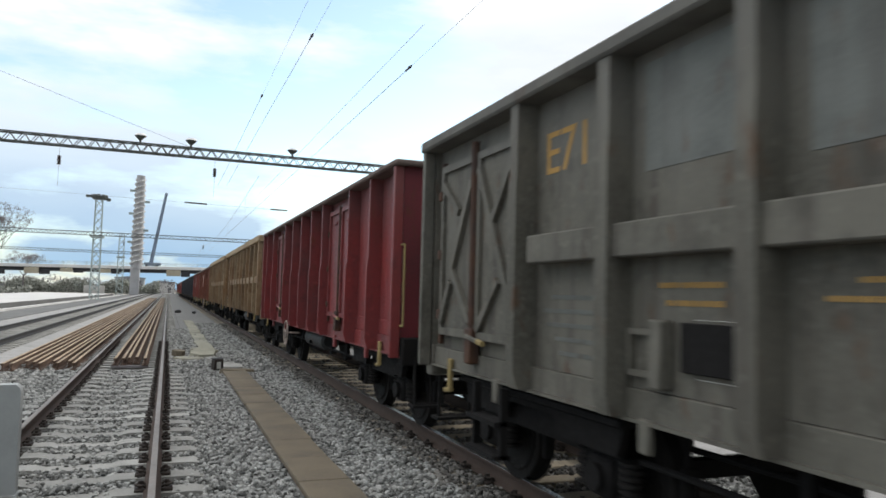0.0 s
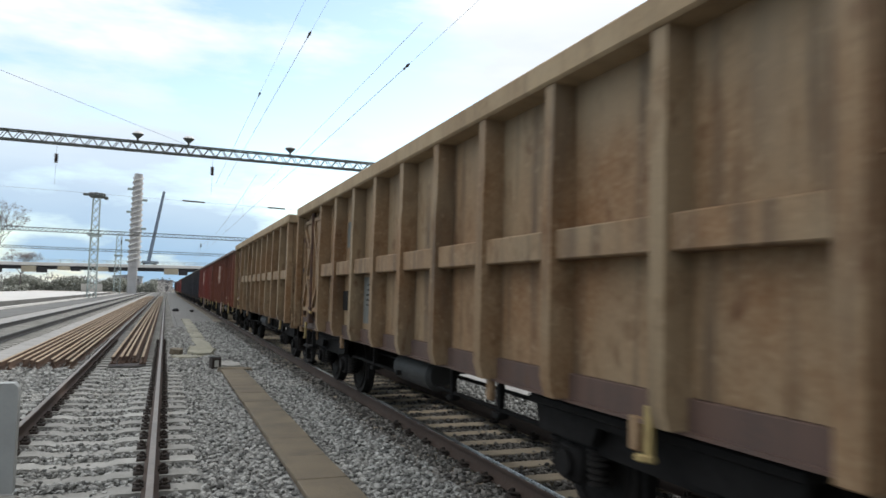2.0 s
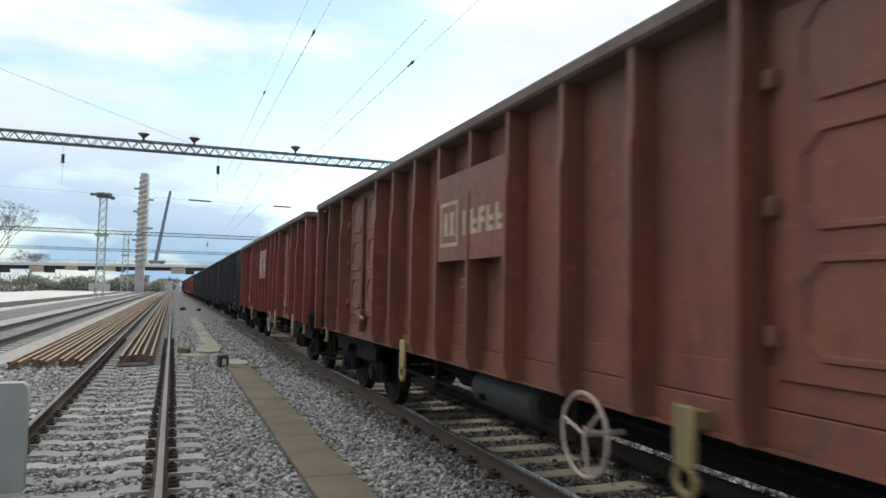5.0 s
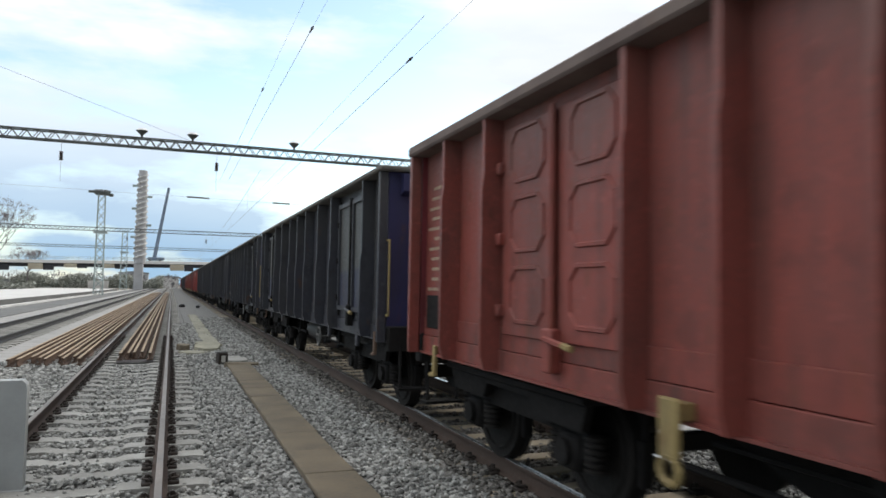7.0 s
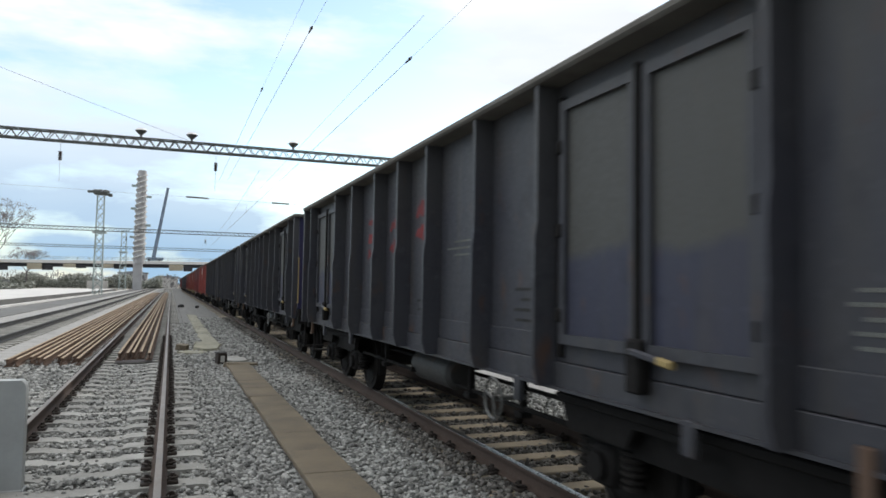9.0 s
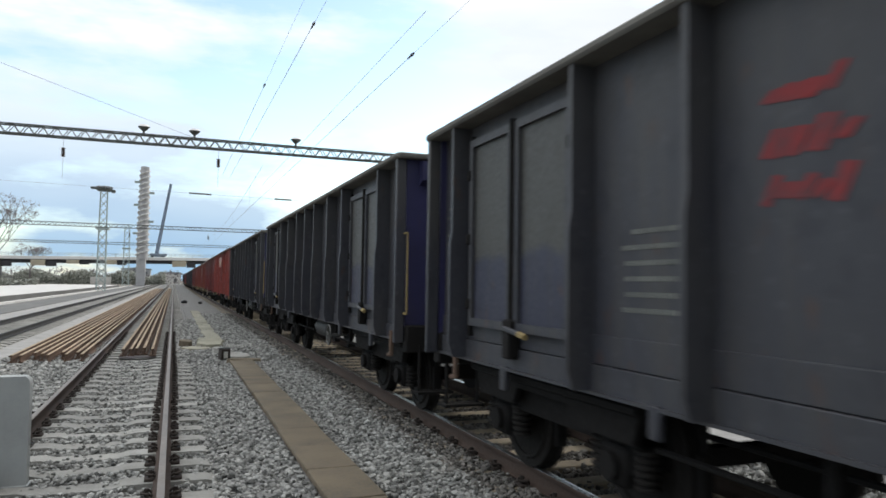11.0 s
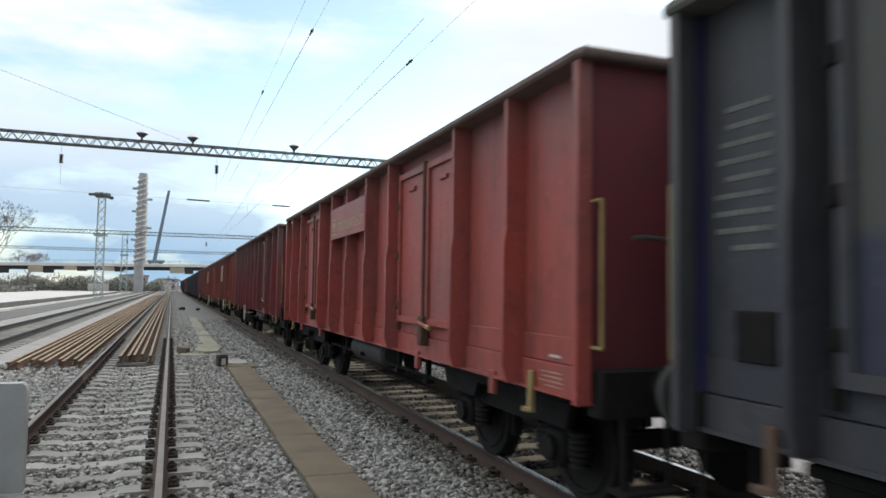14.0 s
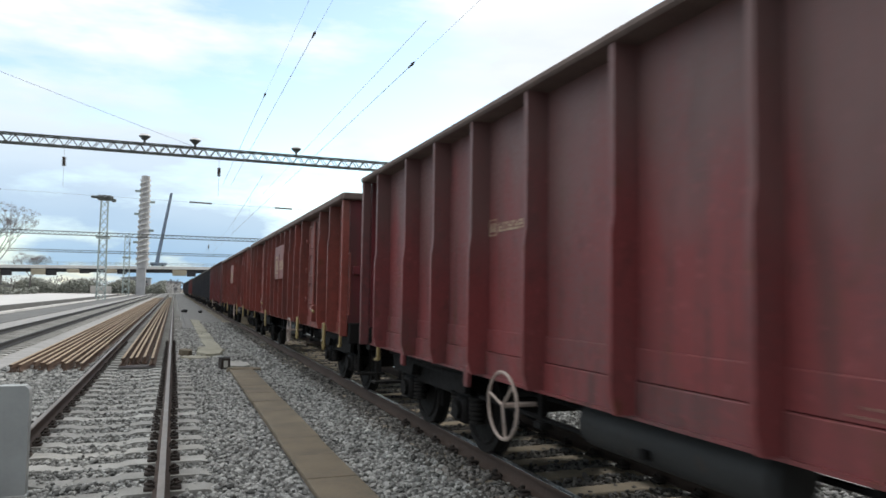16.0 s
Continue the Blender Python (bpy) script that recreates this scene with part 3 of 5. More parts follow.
# whole rails take the dark colour that paints their shaded sides
track("track_3", "far empty track with rails painted shadow-dark", -5.52, 18, 60, 300, "dark_rail", "concrete", clips=0, side="dark_rail")

# ---- cable trough along the track ----
trough = thing("cable_trough", "long concrete cable trough with brown-stained cover slabs", "cable trough", kind="structure")
bm = BM()
box(bm, 1.26, 1.30, 1.0, 16.7, -0.45, -0.16)
box(bm, 1.69, 1.73, 1.0, 16.7, -0.45, -0.16)
part("trough_wall", bm, "trough", trough)
bm = BM()
box(bm, -0.25, 0.25, -0.495, 0.495, -0.16, -0.115, 0.008)
slab = mesh_of("cover_slab", bm, "trough")
for i in range(16):
    o = new("cover_slab", slab)
    o.parent, o.matrix_basis = trough, pose(1.495 + random.uniform(-.008, .008), 1.4 + i * 1.0, random.uniform(-.004, .006), random.uniform(-.3, .3), random.uniform(-.5, .5), random.uniform(-.5, .5))
bm = BM()
box(bm, -0.20, 0.25, -0.49, 0.49, -0.20, -0.14, 0.008)
slab2 = mesh_of("pale_cover_slab", bm, "paleslab")
for i in range(22):
    o = new("cover_slab", slab2)
    o.parent, o.matrix_basis = trough, pose(1.17 + random.uniform(-.03, .03), 23.6 + i * 1.02, random.uniform(-.01, .01), 0, random.uniform(-2, 2), random.uniform(-2, 2))


def broken_slab(x, y, z, lx, ly, h, turn, tilt, mat, label, seed):
    rng = random.Random(seed)
    bm = BM()
    n = 7
    pts = [(lx / 2 * math.cos(a) * rng.uniform(0.85, 1.2), ly / 2 * math.sin(a) * rng.uniform(0.85, 1.2)) for a in [2 * math.pi * i / n + 0.3 for i in range(n)]]
    a = [bm.verts.new((u, v, 0)) for u, v in pts]
    b = [bm.verts.new((u * 0.95, v * 0.95, h)) for u, v in pts]
    for i in range(n):
        bm.faces.new((a[i], a[(i + 1) % n], b[(i + 1) % n], b[i]))
    bm.faces.new(a), bm.faces.new(b)
    return solid("broken_slab", bm, mat, label, "concrete slab", group="broken trough slabs", m=pose(x, y, z, tilt, tilt * 0.6, turn))


broken_slab(1.08, 22.4, -0.20, 0.75, 1.1, 0.13, 20, 3, "paleslab", "pale broken trough slab lying on the ballast", 1)
broken_slab(0.66, 20.6, -0.25, 1.0, 0.8, 0.10, 60, 2, "paleslab", "pale broken trough slab lying on the ballast", 2)
broken_slab(0.98, 21.3, -0.15, 0.8, 1.0, 0.10, -15, 6, "paleslab", "pale broken slab tipped over another one", 3)
broken_slab(0.38, 21.4, -0.20, 0.35, 0.5, 0.18, 10, 4, "trough", "brown lump of broken concrete on the ballast", 4)
broken_slab(1.52, 18.0, -0.20, 0.55, 0.9, 0.09, 5, 3, "concrete", "grey broken slab at the trough's end", 5)
broken_slab(1.18, 19.4, -0.20, 0.4, 0.5, 0.12, 40, 8, "concrete", "grey broken slab at the trough's end", 6)
broken_slab(1.55, 16.95, -0.20, 0.9, 0.35, 0.10, 5, 3, "trough", "brown broken cover at the trough's end", 7)
box_t = thing("junction_box", "small dark steel box with an open front beside the trough's end", "junction box", m=pose(1.17, 17.6, -0.19, 0, 0, 14) @ Matrix.Scale(0.85, 4))
bm = BM()
box(bm, -0.13, 0.13, -0.12, 0.14, 0.0, 0.30, 0.015)
part("housing", bm, "clip", box_t)
bm = BM()
box(bm, -0.06, 0.05, -0.135, -0.122, 0.06, 0.24)
part("pale_plate", bm, "chalk", box_t, "pale plate on the front")
bm = BM()
box(bm, -0.15, 0.15, -0.05, 0.18, 0.302, 0.33, 0.008)
part("lid", bm, "tank", box_t)
bm = BM()
box(bm, -0.42, 0.42, -0.05, 0.05, 0.0, 0.045, 0.006)
solid("plank", bm, "clip", "dark weathered plank lying on the ballast", "plank", m=pose(0.18, 21.3, -0.245, 0, 0, 12))
for x, y, s in ((0.82, 60.8, 1.0), (1.98, 59.5, 0.7)):
    bm = BM()
    bmesh.ops.create_icosphere(bm, subdivisions=2, radius=0.22 * s)
    for v in bm.verts:
        v.co = Vector((v.co.x * 1.2, v.co.y, max(-0.10, v.co.z * 0.8))) + noise.noise_vector(v.co * 4) * 0.04
    solid("rubber_sack", bm, "blackbag", "small black rubber sack lying beside the track", "sack", group="sacks beside the track", m=pose(x, y, -0.1))

# ---- rails stacked for laying ----


def rail_stack(label, xs, y0, y1, z, seed):
    rng = random.Random(seed)
    t = thing("rail_stack", label, "rail stack", group="stacks of new rails")
    for i, x in enumerate(xs):
        bm = BM()
        flip = 1
        prism(bm, [(u * flip, (v + 0.172) if flip > 0 else -v) for u, v in RAIL], 0, y1 - y0)
        m = pose(x + rng.uniform(-.03, .03), y0 + rng.uniform(-.35, .4), z, 0, 0, rng.uniform(-.025, .025))
        # dark body colour paints the shade between the rails, the head its light
        r = part("rusty_rail", bm, "rust_and_shade", t, m=m)
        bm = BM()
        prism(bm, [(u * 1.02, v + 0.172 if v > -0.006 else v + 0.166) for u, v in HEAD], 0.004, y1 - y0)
        part("rail_head", bm, "rust", r, "rusted rail head painted paler as if lit")
    w0, w1 = min(xs) - 0.1, max(xs) + 0.1
    for k in range(10):
        bm = BM()
        box(bm, w0, w1, y0 + 0.05 + k * 8, y0 + 0.17 + k * 8, z - 0.05, z)
        part("timber_bearer", bm, "bark", t)
    return t


rail_stack("bundle of rusty orange rails lying between the running rails", [-1.06 + 0.153 * i for i in range(5)], 18.3, 150, -0.135, 3)
rail_stack("wide bundle of rusty orange rails lying beside the track", [-3.26, -3.08, -2.93, -2.71, -2.55, -2.38, -2.24, -2.05, -1.92], 18.2, 150, -0.19, 4)


# ---- freight wagons ----
RNG = random.Random(5)
TOP, SILL = 3.25, 0.97              # set for each type by wagon()


def bogie_template():
    """A two-axle bogie under an Empty, at the origin, rail level z = 0."""
    b = new("bogie")
    for s in (-1, 1):
        bm = BM()
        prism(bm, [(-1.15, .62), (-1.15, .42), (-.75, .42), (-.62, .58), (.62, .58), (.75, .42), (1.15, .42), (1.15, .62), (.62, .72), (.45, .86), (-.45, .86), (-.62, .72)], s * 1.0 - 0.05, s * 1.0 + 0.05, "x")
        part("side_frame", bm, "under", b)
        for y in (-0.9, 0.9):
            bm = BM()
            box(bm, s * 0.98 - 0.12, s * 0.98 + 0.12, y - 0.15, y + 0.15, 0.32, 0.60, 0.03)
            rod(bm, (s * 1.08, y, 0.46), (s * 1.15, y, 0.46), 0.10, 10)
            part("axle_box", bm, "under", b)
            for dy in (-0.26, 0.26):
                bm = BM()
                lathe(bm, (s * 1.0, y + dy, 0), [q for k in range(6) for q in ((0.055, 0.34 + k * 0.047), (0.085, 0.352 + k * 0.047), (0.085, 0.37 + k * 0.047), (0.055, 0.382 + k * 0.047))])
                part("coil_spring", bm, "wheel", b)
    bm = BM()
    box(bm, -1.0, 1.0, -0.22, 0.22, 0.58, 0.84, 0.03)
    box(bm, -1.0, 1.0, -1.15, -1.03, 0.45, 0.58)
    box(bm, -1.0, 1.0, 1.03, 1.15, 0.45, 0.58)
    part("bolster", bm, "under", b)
    # added near-black plates stand in for the shade between bogie and sill
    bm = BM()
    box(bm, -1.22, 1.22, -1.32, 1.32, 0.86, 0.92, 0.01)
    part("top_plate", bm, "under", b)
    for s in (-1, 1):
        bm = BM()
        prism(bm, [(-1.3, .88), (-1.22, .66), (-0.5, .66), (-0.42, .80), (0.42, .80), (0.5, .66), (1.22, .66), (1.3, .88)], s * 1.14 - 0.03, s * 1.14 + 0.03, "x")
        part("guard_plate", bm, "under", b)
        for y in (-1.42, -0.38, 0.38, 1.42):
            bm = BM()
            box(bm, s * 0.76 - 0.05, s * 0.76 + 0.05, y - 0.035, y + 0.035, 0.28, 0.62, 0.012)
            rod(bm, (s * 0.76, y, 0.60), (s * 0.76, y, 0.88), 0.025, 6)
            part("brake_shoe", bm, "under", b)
    for y in (-0.9, 0.9):
        w = new("wheelset")
        w.parent, w.matrix_basis = b, pose(0, y, 0.46)
        bm = BM()
        rod(bm, (-1.0, 0, 0), (1.0, 0, 0), 0.085, 10)
        for s in (-1, 1):
            rod(bm, (s * 0.70, 0, 0), (s * 0.815, 0, 0), 0.462, 28)
            rod(bm, (s * 0.675, 0, 0), (s * 0.70, 0, 0), 0.492, 28)
            ring(bm, (s * 0.82, 0, 0), 0.37, 0.02)
        ob = new("wheelset", mesh_of("wheelset", bm, "wheel"))
        bpy.data.objects.remove(w)
        ob.parent, ob.matrix_basis = b, pose(0, y, 0.46)
    return b


def bars(bm, side, x, y0, y1, z0, z1, rows, seed):
    """Rows of broken bars: lettering that cannot be read."""
    r = random.Random(seed)
    h = (z1 - z0) / (rows * 3.2)
    for i in range(rows):
        z, y = z1 - (i + 1) * 3.2 * h, y0
        end = y0 + (y1 - y0) * r.uniform(0.6, 1.0)
        while y < end:
            w = r.uniform(0.4, 1.1) * h
            box(bm, side * x - 0.0015, side * x + 0.0015, y, min(end, y + w), z, z + h)
            y += w + r.uniform(0.3, 0.5) * h


def emblem(parent, q, y, end, z0, z1):
    """A faded framed square and a row of worn upright strokes beside it."""
    bm = BM()
    r = random.Random(int(1000 * (z1 - z0)) + 3)
    h = z1 - z0
    w, t = h * 1.05, h * 0.085
    for bx in ((y - w, y, z1 - t, z1), (y - w, y, z0, z0 + t), (y - t, y, z0 + t, z1 - t), (y - w, y - w + t, z0 + t, z1 - t),
               (y - w * 0.44, y - w * 0.22, z0 + h * 0.24, z0 + h * 0.76), (y - w * 0.78, y - w * 0.56, z0 + h * 0.24, z0 + h * 0.76)):
        box(bm, -q - 0.0015, -q + 0.0015, *bx)
    u = y - w - h * 0.3
    zb, zt = z0 + h * 0.2, z0 + h * 0.72
    while u > end + h * 0.1:
        g = h * r.uniform(0.28, 0.36)
        box(bm, -q - 0.0015, -q + 0.0015, max(end, u - h * 0.12), u, zb, zt)
        for zz in r.sample((zb, (zb + zt) / 2 - h * 0.055, zt - h * 0.11), 2):
            box(bm, -q - 0.0015, -q + 0.0015, max(end, u - g), u - h * 0.09, zz, zz + h * 0.11)
        u -= g + h * 0.1
    tagged(part("faded_mark", bm, "cream", parent, "faded cream emblem and worn strokes"), kind="stuff")


def sprayed(parent, q, y, z0, z1, widths, seed):
    """Slanting sprayed strokes in rows, worn away in places."""
    r = random.Random(seed)
    bm = BM()
    rows = len(widths)
    h = (z1 - z0) / rows
    for i, w in enumerate(widths):
        zb = z1 - (i + 1) * h
        u = y
        while u > y - w:
            st = r.uniform(0.05, 0.12)
            lean = h * 0.35
            za, zt = zb + h * r.uniform(0.08, 0.3), zb + h * r.uniform(0.5, 0.8)
            prism(bm, [(u - lean, zt), (u - lean - st, zt - 0.02), (u - st, za - 0.02), (u, za)], -q - 0.0012, -q + 0.0012, "x")
            u -= st + r.uniform(-0.02, 0.05)
    tagged(part("sprayed_mark", bm, "redlet", parent, "worn red sprayed strokes"), kind="stuff")


def rib_mesh(kind):
    """One side stake, its back on x = 0, standing out to -x; deeper from mid height down."""
    bm = BM()
    w, d1, d2 = (0.026, 0.18, 0.20) if kind != "belt" else (0.065, 0.18, 0.19)
    zk = 2.12 if kind == "ribbed" else 2.6
    outline = [(0, SILL + 0.02), (-d2 * 0.8, SILL + 0.02), (-d2, SILL + 0.15), (-d2, zk - 0.06), (-d1, zk + 0.06), (-d1, TOP - 0.06), (0, TOP - 0.06)]
    prism(bm, outline, -w, w, "y")
    return mesh_of("rib", bm, PAINT)


PAINT = "red"
# each paint's rim: dusty and lightened where the top catches the sky
RIMS = {"red": "rim_dust_lit", "maroon": "rim_dust_lit", "brick": "rim_dust_lit", "russet": "rim_dust_lit", "orange": "rim_dust_lit", "tan": "rim_tan", "grey": "rim_grey", "dark": "rim_grey"}


def wagon(name, kind, paint, label, length, extras):
    """An open bogie wagon: ribbed, belt or tall type; origin at its middle on the rail tops, y along the track."""
    global PAINT, TOP, SILL
    PAINT = paint
    TOP = extras.get("top", 3.30 if kind in ("belt", "ribbed") else 3.25)
    rim = extras.get("rim", 0.07 if kind in ("ribbed", "express") else 0.11)
    SILL = 0.94 if kind == "ribbed" else 0.97
    end_paint = {"dark": "blue_end", "maroon": "crimson_end", "russet": "crimson_end", "brick": "crimson_end", "red": "crimson_end", "orange": "crimson_end"}.get(paint, paint)
    W = thing(name, label, "freight wagon", group="wagons of the coal train")
    lb = length - 1.24
    far = lb / 2
    xs = 1.275                                    # wall sheet
    doors = {"ribbed": [(2.02, 3.92), (8.42, 10.5)], "express": [(0.82, 2.74), (9.85, 11.8)], "tall": [(2.05, 3.96), (10.53, 12.4)], "belt": [(0.22, 2.05)]}[kind]
    ribs = {"ribbed": [0.86, 1.97, 3.97, 5.04, 6.12, 7.27, 8.37, 10.55, 11.7], "express": [0.70, 2.87, 4.02, 5.27, 6.3, 7.32, 8.6, 9.75, 11.9],
            "tall": [1.03, 2.0, 4.02, 4.81, 5.64, 6.42, 7.23, 8.0, 8.85, 9.65, 10.48, 12.45, 13.35],
            "belt": [2.26, 3.45, 4.6, 5.73, 6.86, 7.98, 9.1, 10.25, 11.45]}[kind]
    doors, ribs = extras.get("doors", doors), extras.get("ribs", ribs)
    dull = "under" if kind == "express" else "hinge"
    rib_kind = "belt" if kind == "belt" else ("ribbed" if kind in ("ribbed", "express") else "tall")
    # underframe
    bm = BM()
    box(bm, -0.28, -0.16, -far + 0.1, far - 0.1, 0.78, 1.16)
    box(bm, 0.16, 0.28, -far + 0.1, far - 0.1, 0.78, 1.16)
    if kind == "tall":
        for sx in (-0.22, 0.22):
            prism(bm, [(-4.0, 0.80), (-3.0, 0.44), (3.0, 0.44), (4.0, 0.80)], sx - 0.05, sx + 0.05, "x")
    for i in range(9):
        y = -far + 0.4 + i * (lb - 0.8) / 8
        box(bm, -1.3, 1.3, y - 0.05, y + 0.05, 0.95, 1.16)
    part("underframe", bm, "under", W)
    bm = BM()
    box(bm, -1.24, 1.24, -far + 0.06, far - 0.06, 1.165, 1.225)
    part("wagon_floor", bm, "floor_wood", W)
    for s in (-1, 1):
        bm = BM()
        box(bm, s * 1.29 - 0.04, s * 1.29 + 0.04, -far, far, SILL, 1.162, 0.006)
        box(bm, s * 1.33 - 0.03, s * 1.33 + 0.03, -far, far, SILL - 0.002, SILL + 0.02)
        part("sole_bar", bm, "brown_sill" if paint == "tan" else paint, W)
        # wall sheet, pressed fields between the ribs
        bm = BM()
        box(bm, s * xs - 0.025, s * xs + 0.025, -far + 0.03, far - 0.03, 1.165, TOP - 0.05)
        if kind != "belt":
            box(bm, s * (xs + 0.028) - 0.012, s * (xs + 0.028) + 0.012, -far + 0.04, far - 0.04, 1.165, 1.36, 0.006)
        part("side_wall", bm, paint, W)
        bm = BM()
        box(bm, s * 1.393 - 0.119, s * 1.393 + 0.119, -far - 0.02, far + 0.02, TOP - rim, TOP, 0.022)
        part("top_rail", bm, RIMS[paint], W)
        rm = rib_mesh(rib_kind)
        for d in ribs:
            o = new("rib", rm)
            o.parent = W
            o.matrix_basis = pose(s * (xs + 0.026), far - d, 0, 0, 0, 0 if s < 0 else 180)
        # corner posts
        for e in (-1, 1):
            bm = BM()
            wide = 0.16 if kind == "belt" and e < 0 else 0.07
            y0, y1 = (far - wide, far) if e > 0 else (-far, -far + wide)
            box(bm, s * 1.42 - 0.07, s * 1.42 + 0.05, y0, y1, SILL, TOP - rim - 0.002, 0.01)
            part("corner_post", bm, paint, W)
        # doors
        for a, b in doors:
            mid = (a + b) / 2
            for y0, y1, hinge in ((far - mid + 0.03, far - a - 0.05, 1), (far - b + 0.05, far - mid - 0.03, -1)):
                bm = BM()
                z0, z1 = 1.30, TOP - (0.30 if kind == "belt" else 0.22)
                X = xs + 0.045
                box(bm, s * X - 0.018, s * X + 0.018, y0, y1, z0, z1, 0.008)
                f = 0.07
                if kind == "tall":
                    for k in range(3):
                        zz0, zz1 = z0 + 0.12 + k * 0.57, z0 + 0.55 + k * 0.57
                        ya, yb, c = y0 + 0.16, y1 - 0.16, 0.10
                        loop = [(ya + c, zz0), (yb - c, zz0), (yb, zz0 + c), (yb, zz1 - c), (yb - c, zz1), (ya + c, zz1), (ya, zz1 - c), (ya, zz0 + c), (ya + c, zz0)]
                        tube(bm, [(s * (X + 0.016), u, v) for u, v in loop], 0.022, 6)
                if kind == "ribbed":
                    rod(bm, (s * (X + 0.02), (y0 + y1) / 2 - 0.1, z1 - 0.22), (s * (X + 0.02), (y0 + y1) / 2 + 0.1, z1 - 0.22), 0.03, 6)
                door = part("door", bm, "dark_door" if paint == "dark" else paint, W)
                if kind != "tall":
                    bm = BM()
                    ring_frame(bm, s * (X + 0.012), s * (X + 0.052), y0, y1, z0, z1, f)
                    part("door_frame", bm, paint, door)
                if kind == "belt":
                    cross = (((0.05, 0.90, 0.57, 0.70), (0.93, 0.86, 0.37, 0.38), (0.37, 0.38, 0.93, 0.09), (0.33, 0.31, 0.05, 0.07)) if hinge > 0 else
                             ((0.05, 0.91, 0.93, 0.12), (0.94, 0.95, 0.40, 0.61), (0.56, 0.31, 0.06, 0.05)))
                    for ua, va, ub, vb in cross:
                        bm = BM()
                        pa = Vector((s * (X + 0.035), y1 - ua * (y1 - y0), z0 + va * (z1 - z0)))
                        pb = Vector((s * (X + 0.035), y1 - ub * (y1 - y0), z0 + vb * (z1 - z0)))
                        run = (pb - pa).normalized()
                        rise = Vector((0, -run.z, run.y)) * 0.038
                        ends = [[p + q + Vector((dx, 0, 0)) for q, dx in ((rise, 0.03), (rise, -0.03), (-rise, -0.03), (-rise, 0.03))] for p in (pa, pb)]
                        va_, vb_ = [[bm.verts.new(p) for p in e] for e in ends]
                        for q in range(4):
                            bm.faces.new((va_[q], va_[(q + 1) % 4], vb_[(q + 1) % 4], vb_[q]))
                        bm.faces.new(va_), bm.faces.new(vb_)
                        part("door_brace", bm, paint, door)
                yh = y1 if hinge > 0 else y0
                for zz in (1.5, 2.1, 2.7):
                    bm = BM()
                    box(bm, s * (X + 0.04) - 0.03, s * (X + 0.04) + 0.03, yh - 0.035, yh + 0.035, zz - 0.05, zz + 0.05, 0.01)
                    part("hinge", bm, paint if kind == "tall" else dull, door)
                if kind != "tall":
                    # dark strip along the door edge, painting the shade of the gap there
                    bm = BM()
                    e0, e1 = (y1 + 0.006, y1 + 0.075) if hinge > 0 else (y0 - 0.075, y0 - 0.006)
                    box(bm, s * (xs + 0.05) - 0.022, s * (xs + 0.05) + 0.022, e0, e1, z0 - 0.1, z1 + 0.05, 0.006)
                    part("hinge_post", bm, dull, W, "dark strip painted as the shaded gap beside the door")
            bm = BM()
            rod(bm, (s * (xs + 0.10), far - mid, 1.12), (s * (xs + 0.10), far - mid, TOP - 0.2), 0.042 if kind == "belt" else 0.028, 8)
            box(bm, s * (xs + 0.10) - 0.05, s * (xs + 0.10) + 0.05, far - mid - 0.07, far - mid + 0.07, 1.08, 1.40, 0.015)
            part("door_bolt", bm, paint if kind == "tall" else dull, W)
            bm = BM()
            rod(bm, (s * (xs + 0.17), far - mid - 0.02, 1.33), (s * (xs + 0.17), far - mid - 0.34, 1.29), 0.022, 6)
            handle = part("door_lever", bm, paint, W)
            bm = BM()
            rod(bm, (s * (xs + 0.17), far - mid - 0.28, 1.298), (s * (xs + 0.17), far - mid - 0.39, 1.283), 0.026, 6)
            part("grip", bm, "yellow", handle, "worn yellow grip")
        if kind == "belt":
            bm = BM()
            box(bm, s * (xs + 0.10) - 0.08, s * (xs + 0.10) + 0.08, -far + 0.1, far - 2.3, 1.94, 2.15, 0.012)
            part("waist_belt", bm, paint, W)
            bm = BM()
            box(bm, s * 1.46 - 0.03, s * 1.46 + 0.03, far - 1.72 - 0.28, far - 1.72 - 0.23, 0.42, 0.97)
            box(bm, s * 1.46 - 0.03, s * 1.46 + 0.03, far - 1.72 + 0.23, far - 1.72 + 0.28, 0.42, 0.97)
            for zz in (0.42, 0.68):
                box(bm, s * 1.46 - 0.09, s * 1.46 + 0.06, far - 2.0, far - 1.44, zz, zz + 0.035)
            part("step", bm, "under", W)
        # hanging brackets along the sill
        for d in (extras.get("brackets", (4.42, 10.1, lb - 1.45)) if kind == "tall" else (1.6, 3.6, lb - 3.6, lb - 1.6)):
            bm = BM()
            if kind == "tall":
                box(bm, s * 1.46 - 0.02, s * 1.46 + 0.02, far - d - 0.08, far - d + 0.08, 0.80, 1.12, 0.012)
                box(bm, s * 1.39 - 0.07, s * 1.39 + 0.07, far - d - 0.05, far - d + 0.05, 1.0, 1.09)
                ring(bm, (s * 1.46, far - d, 0.74), 0.075, 0.024, "x", 12)
            else:
                box(bm, s * 1.34 - 0.025, s * 1.34 + 0.025, far - d - 0.05, far - d + 0.05, 0.80, 1.0, 0.01)
            part("tow_bracket", bm, "yellow" if kind == "tall" else paint, W)
        for d in {"belt": (0.6, lb - 1.45), "ribbed": (0.55, lb - 0.87)}.get(kind, (0.55, lb - 0.55)):
            bm = BM()
            box(bm, s * 1.36 - 0.02, s * 1.36 + 0.02, far - d - 0.035, far - d + 0.035, 0.78, 1.08, 0.008)
            rod(bm, (s * 1.37, far - d - 0.05, 0.79), (s * 1.37, far - d + 0.10, 0.77), 0.025, 6)
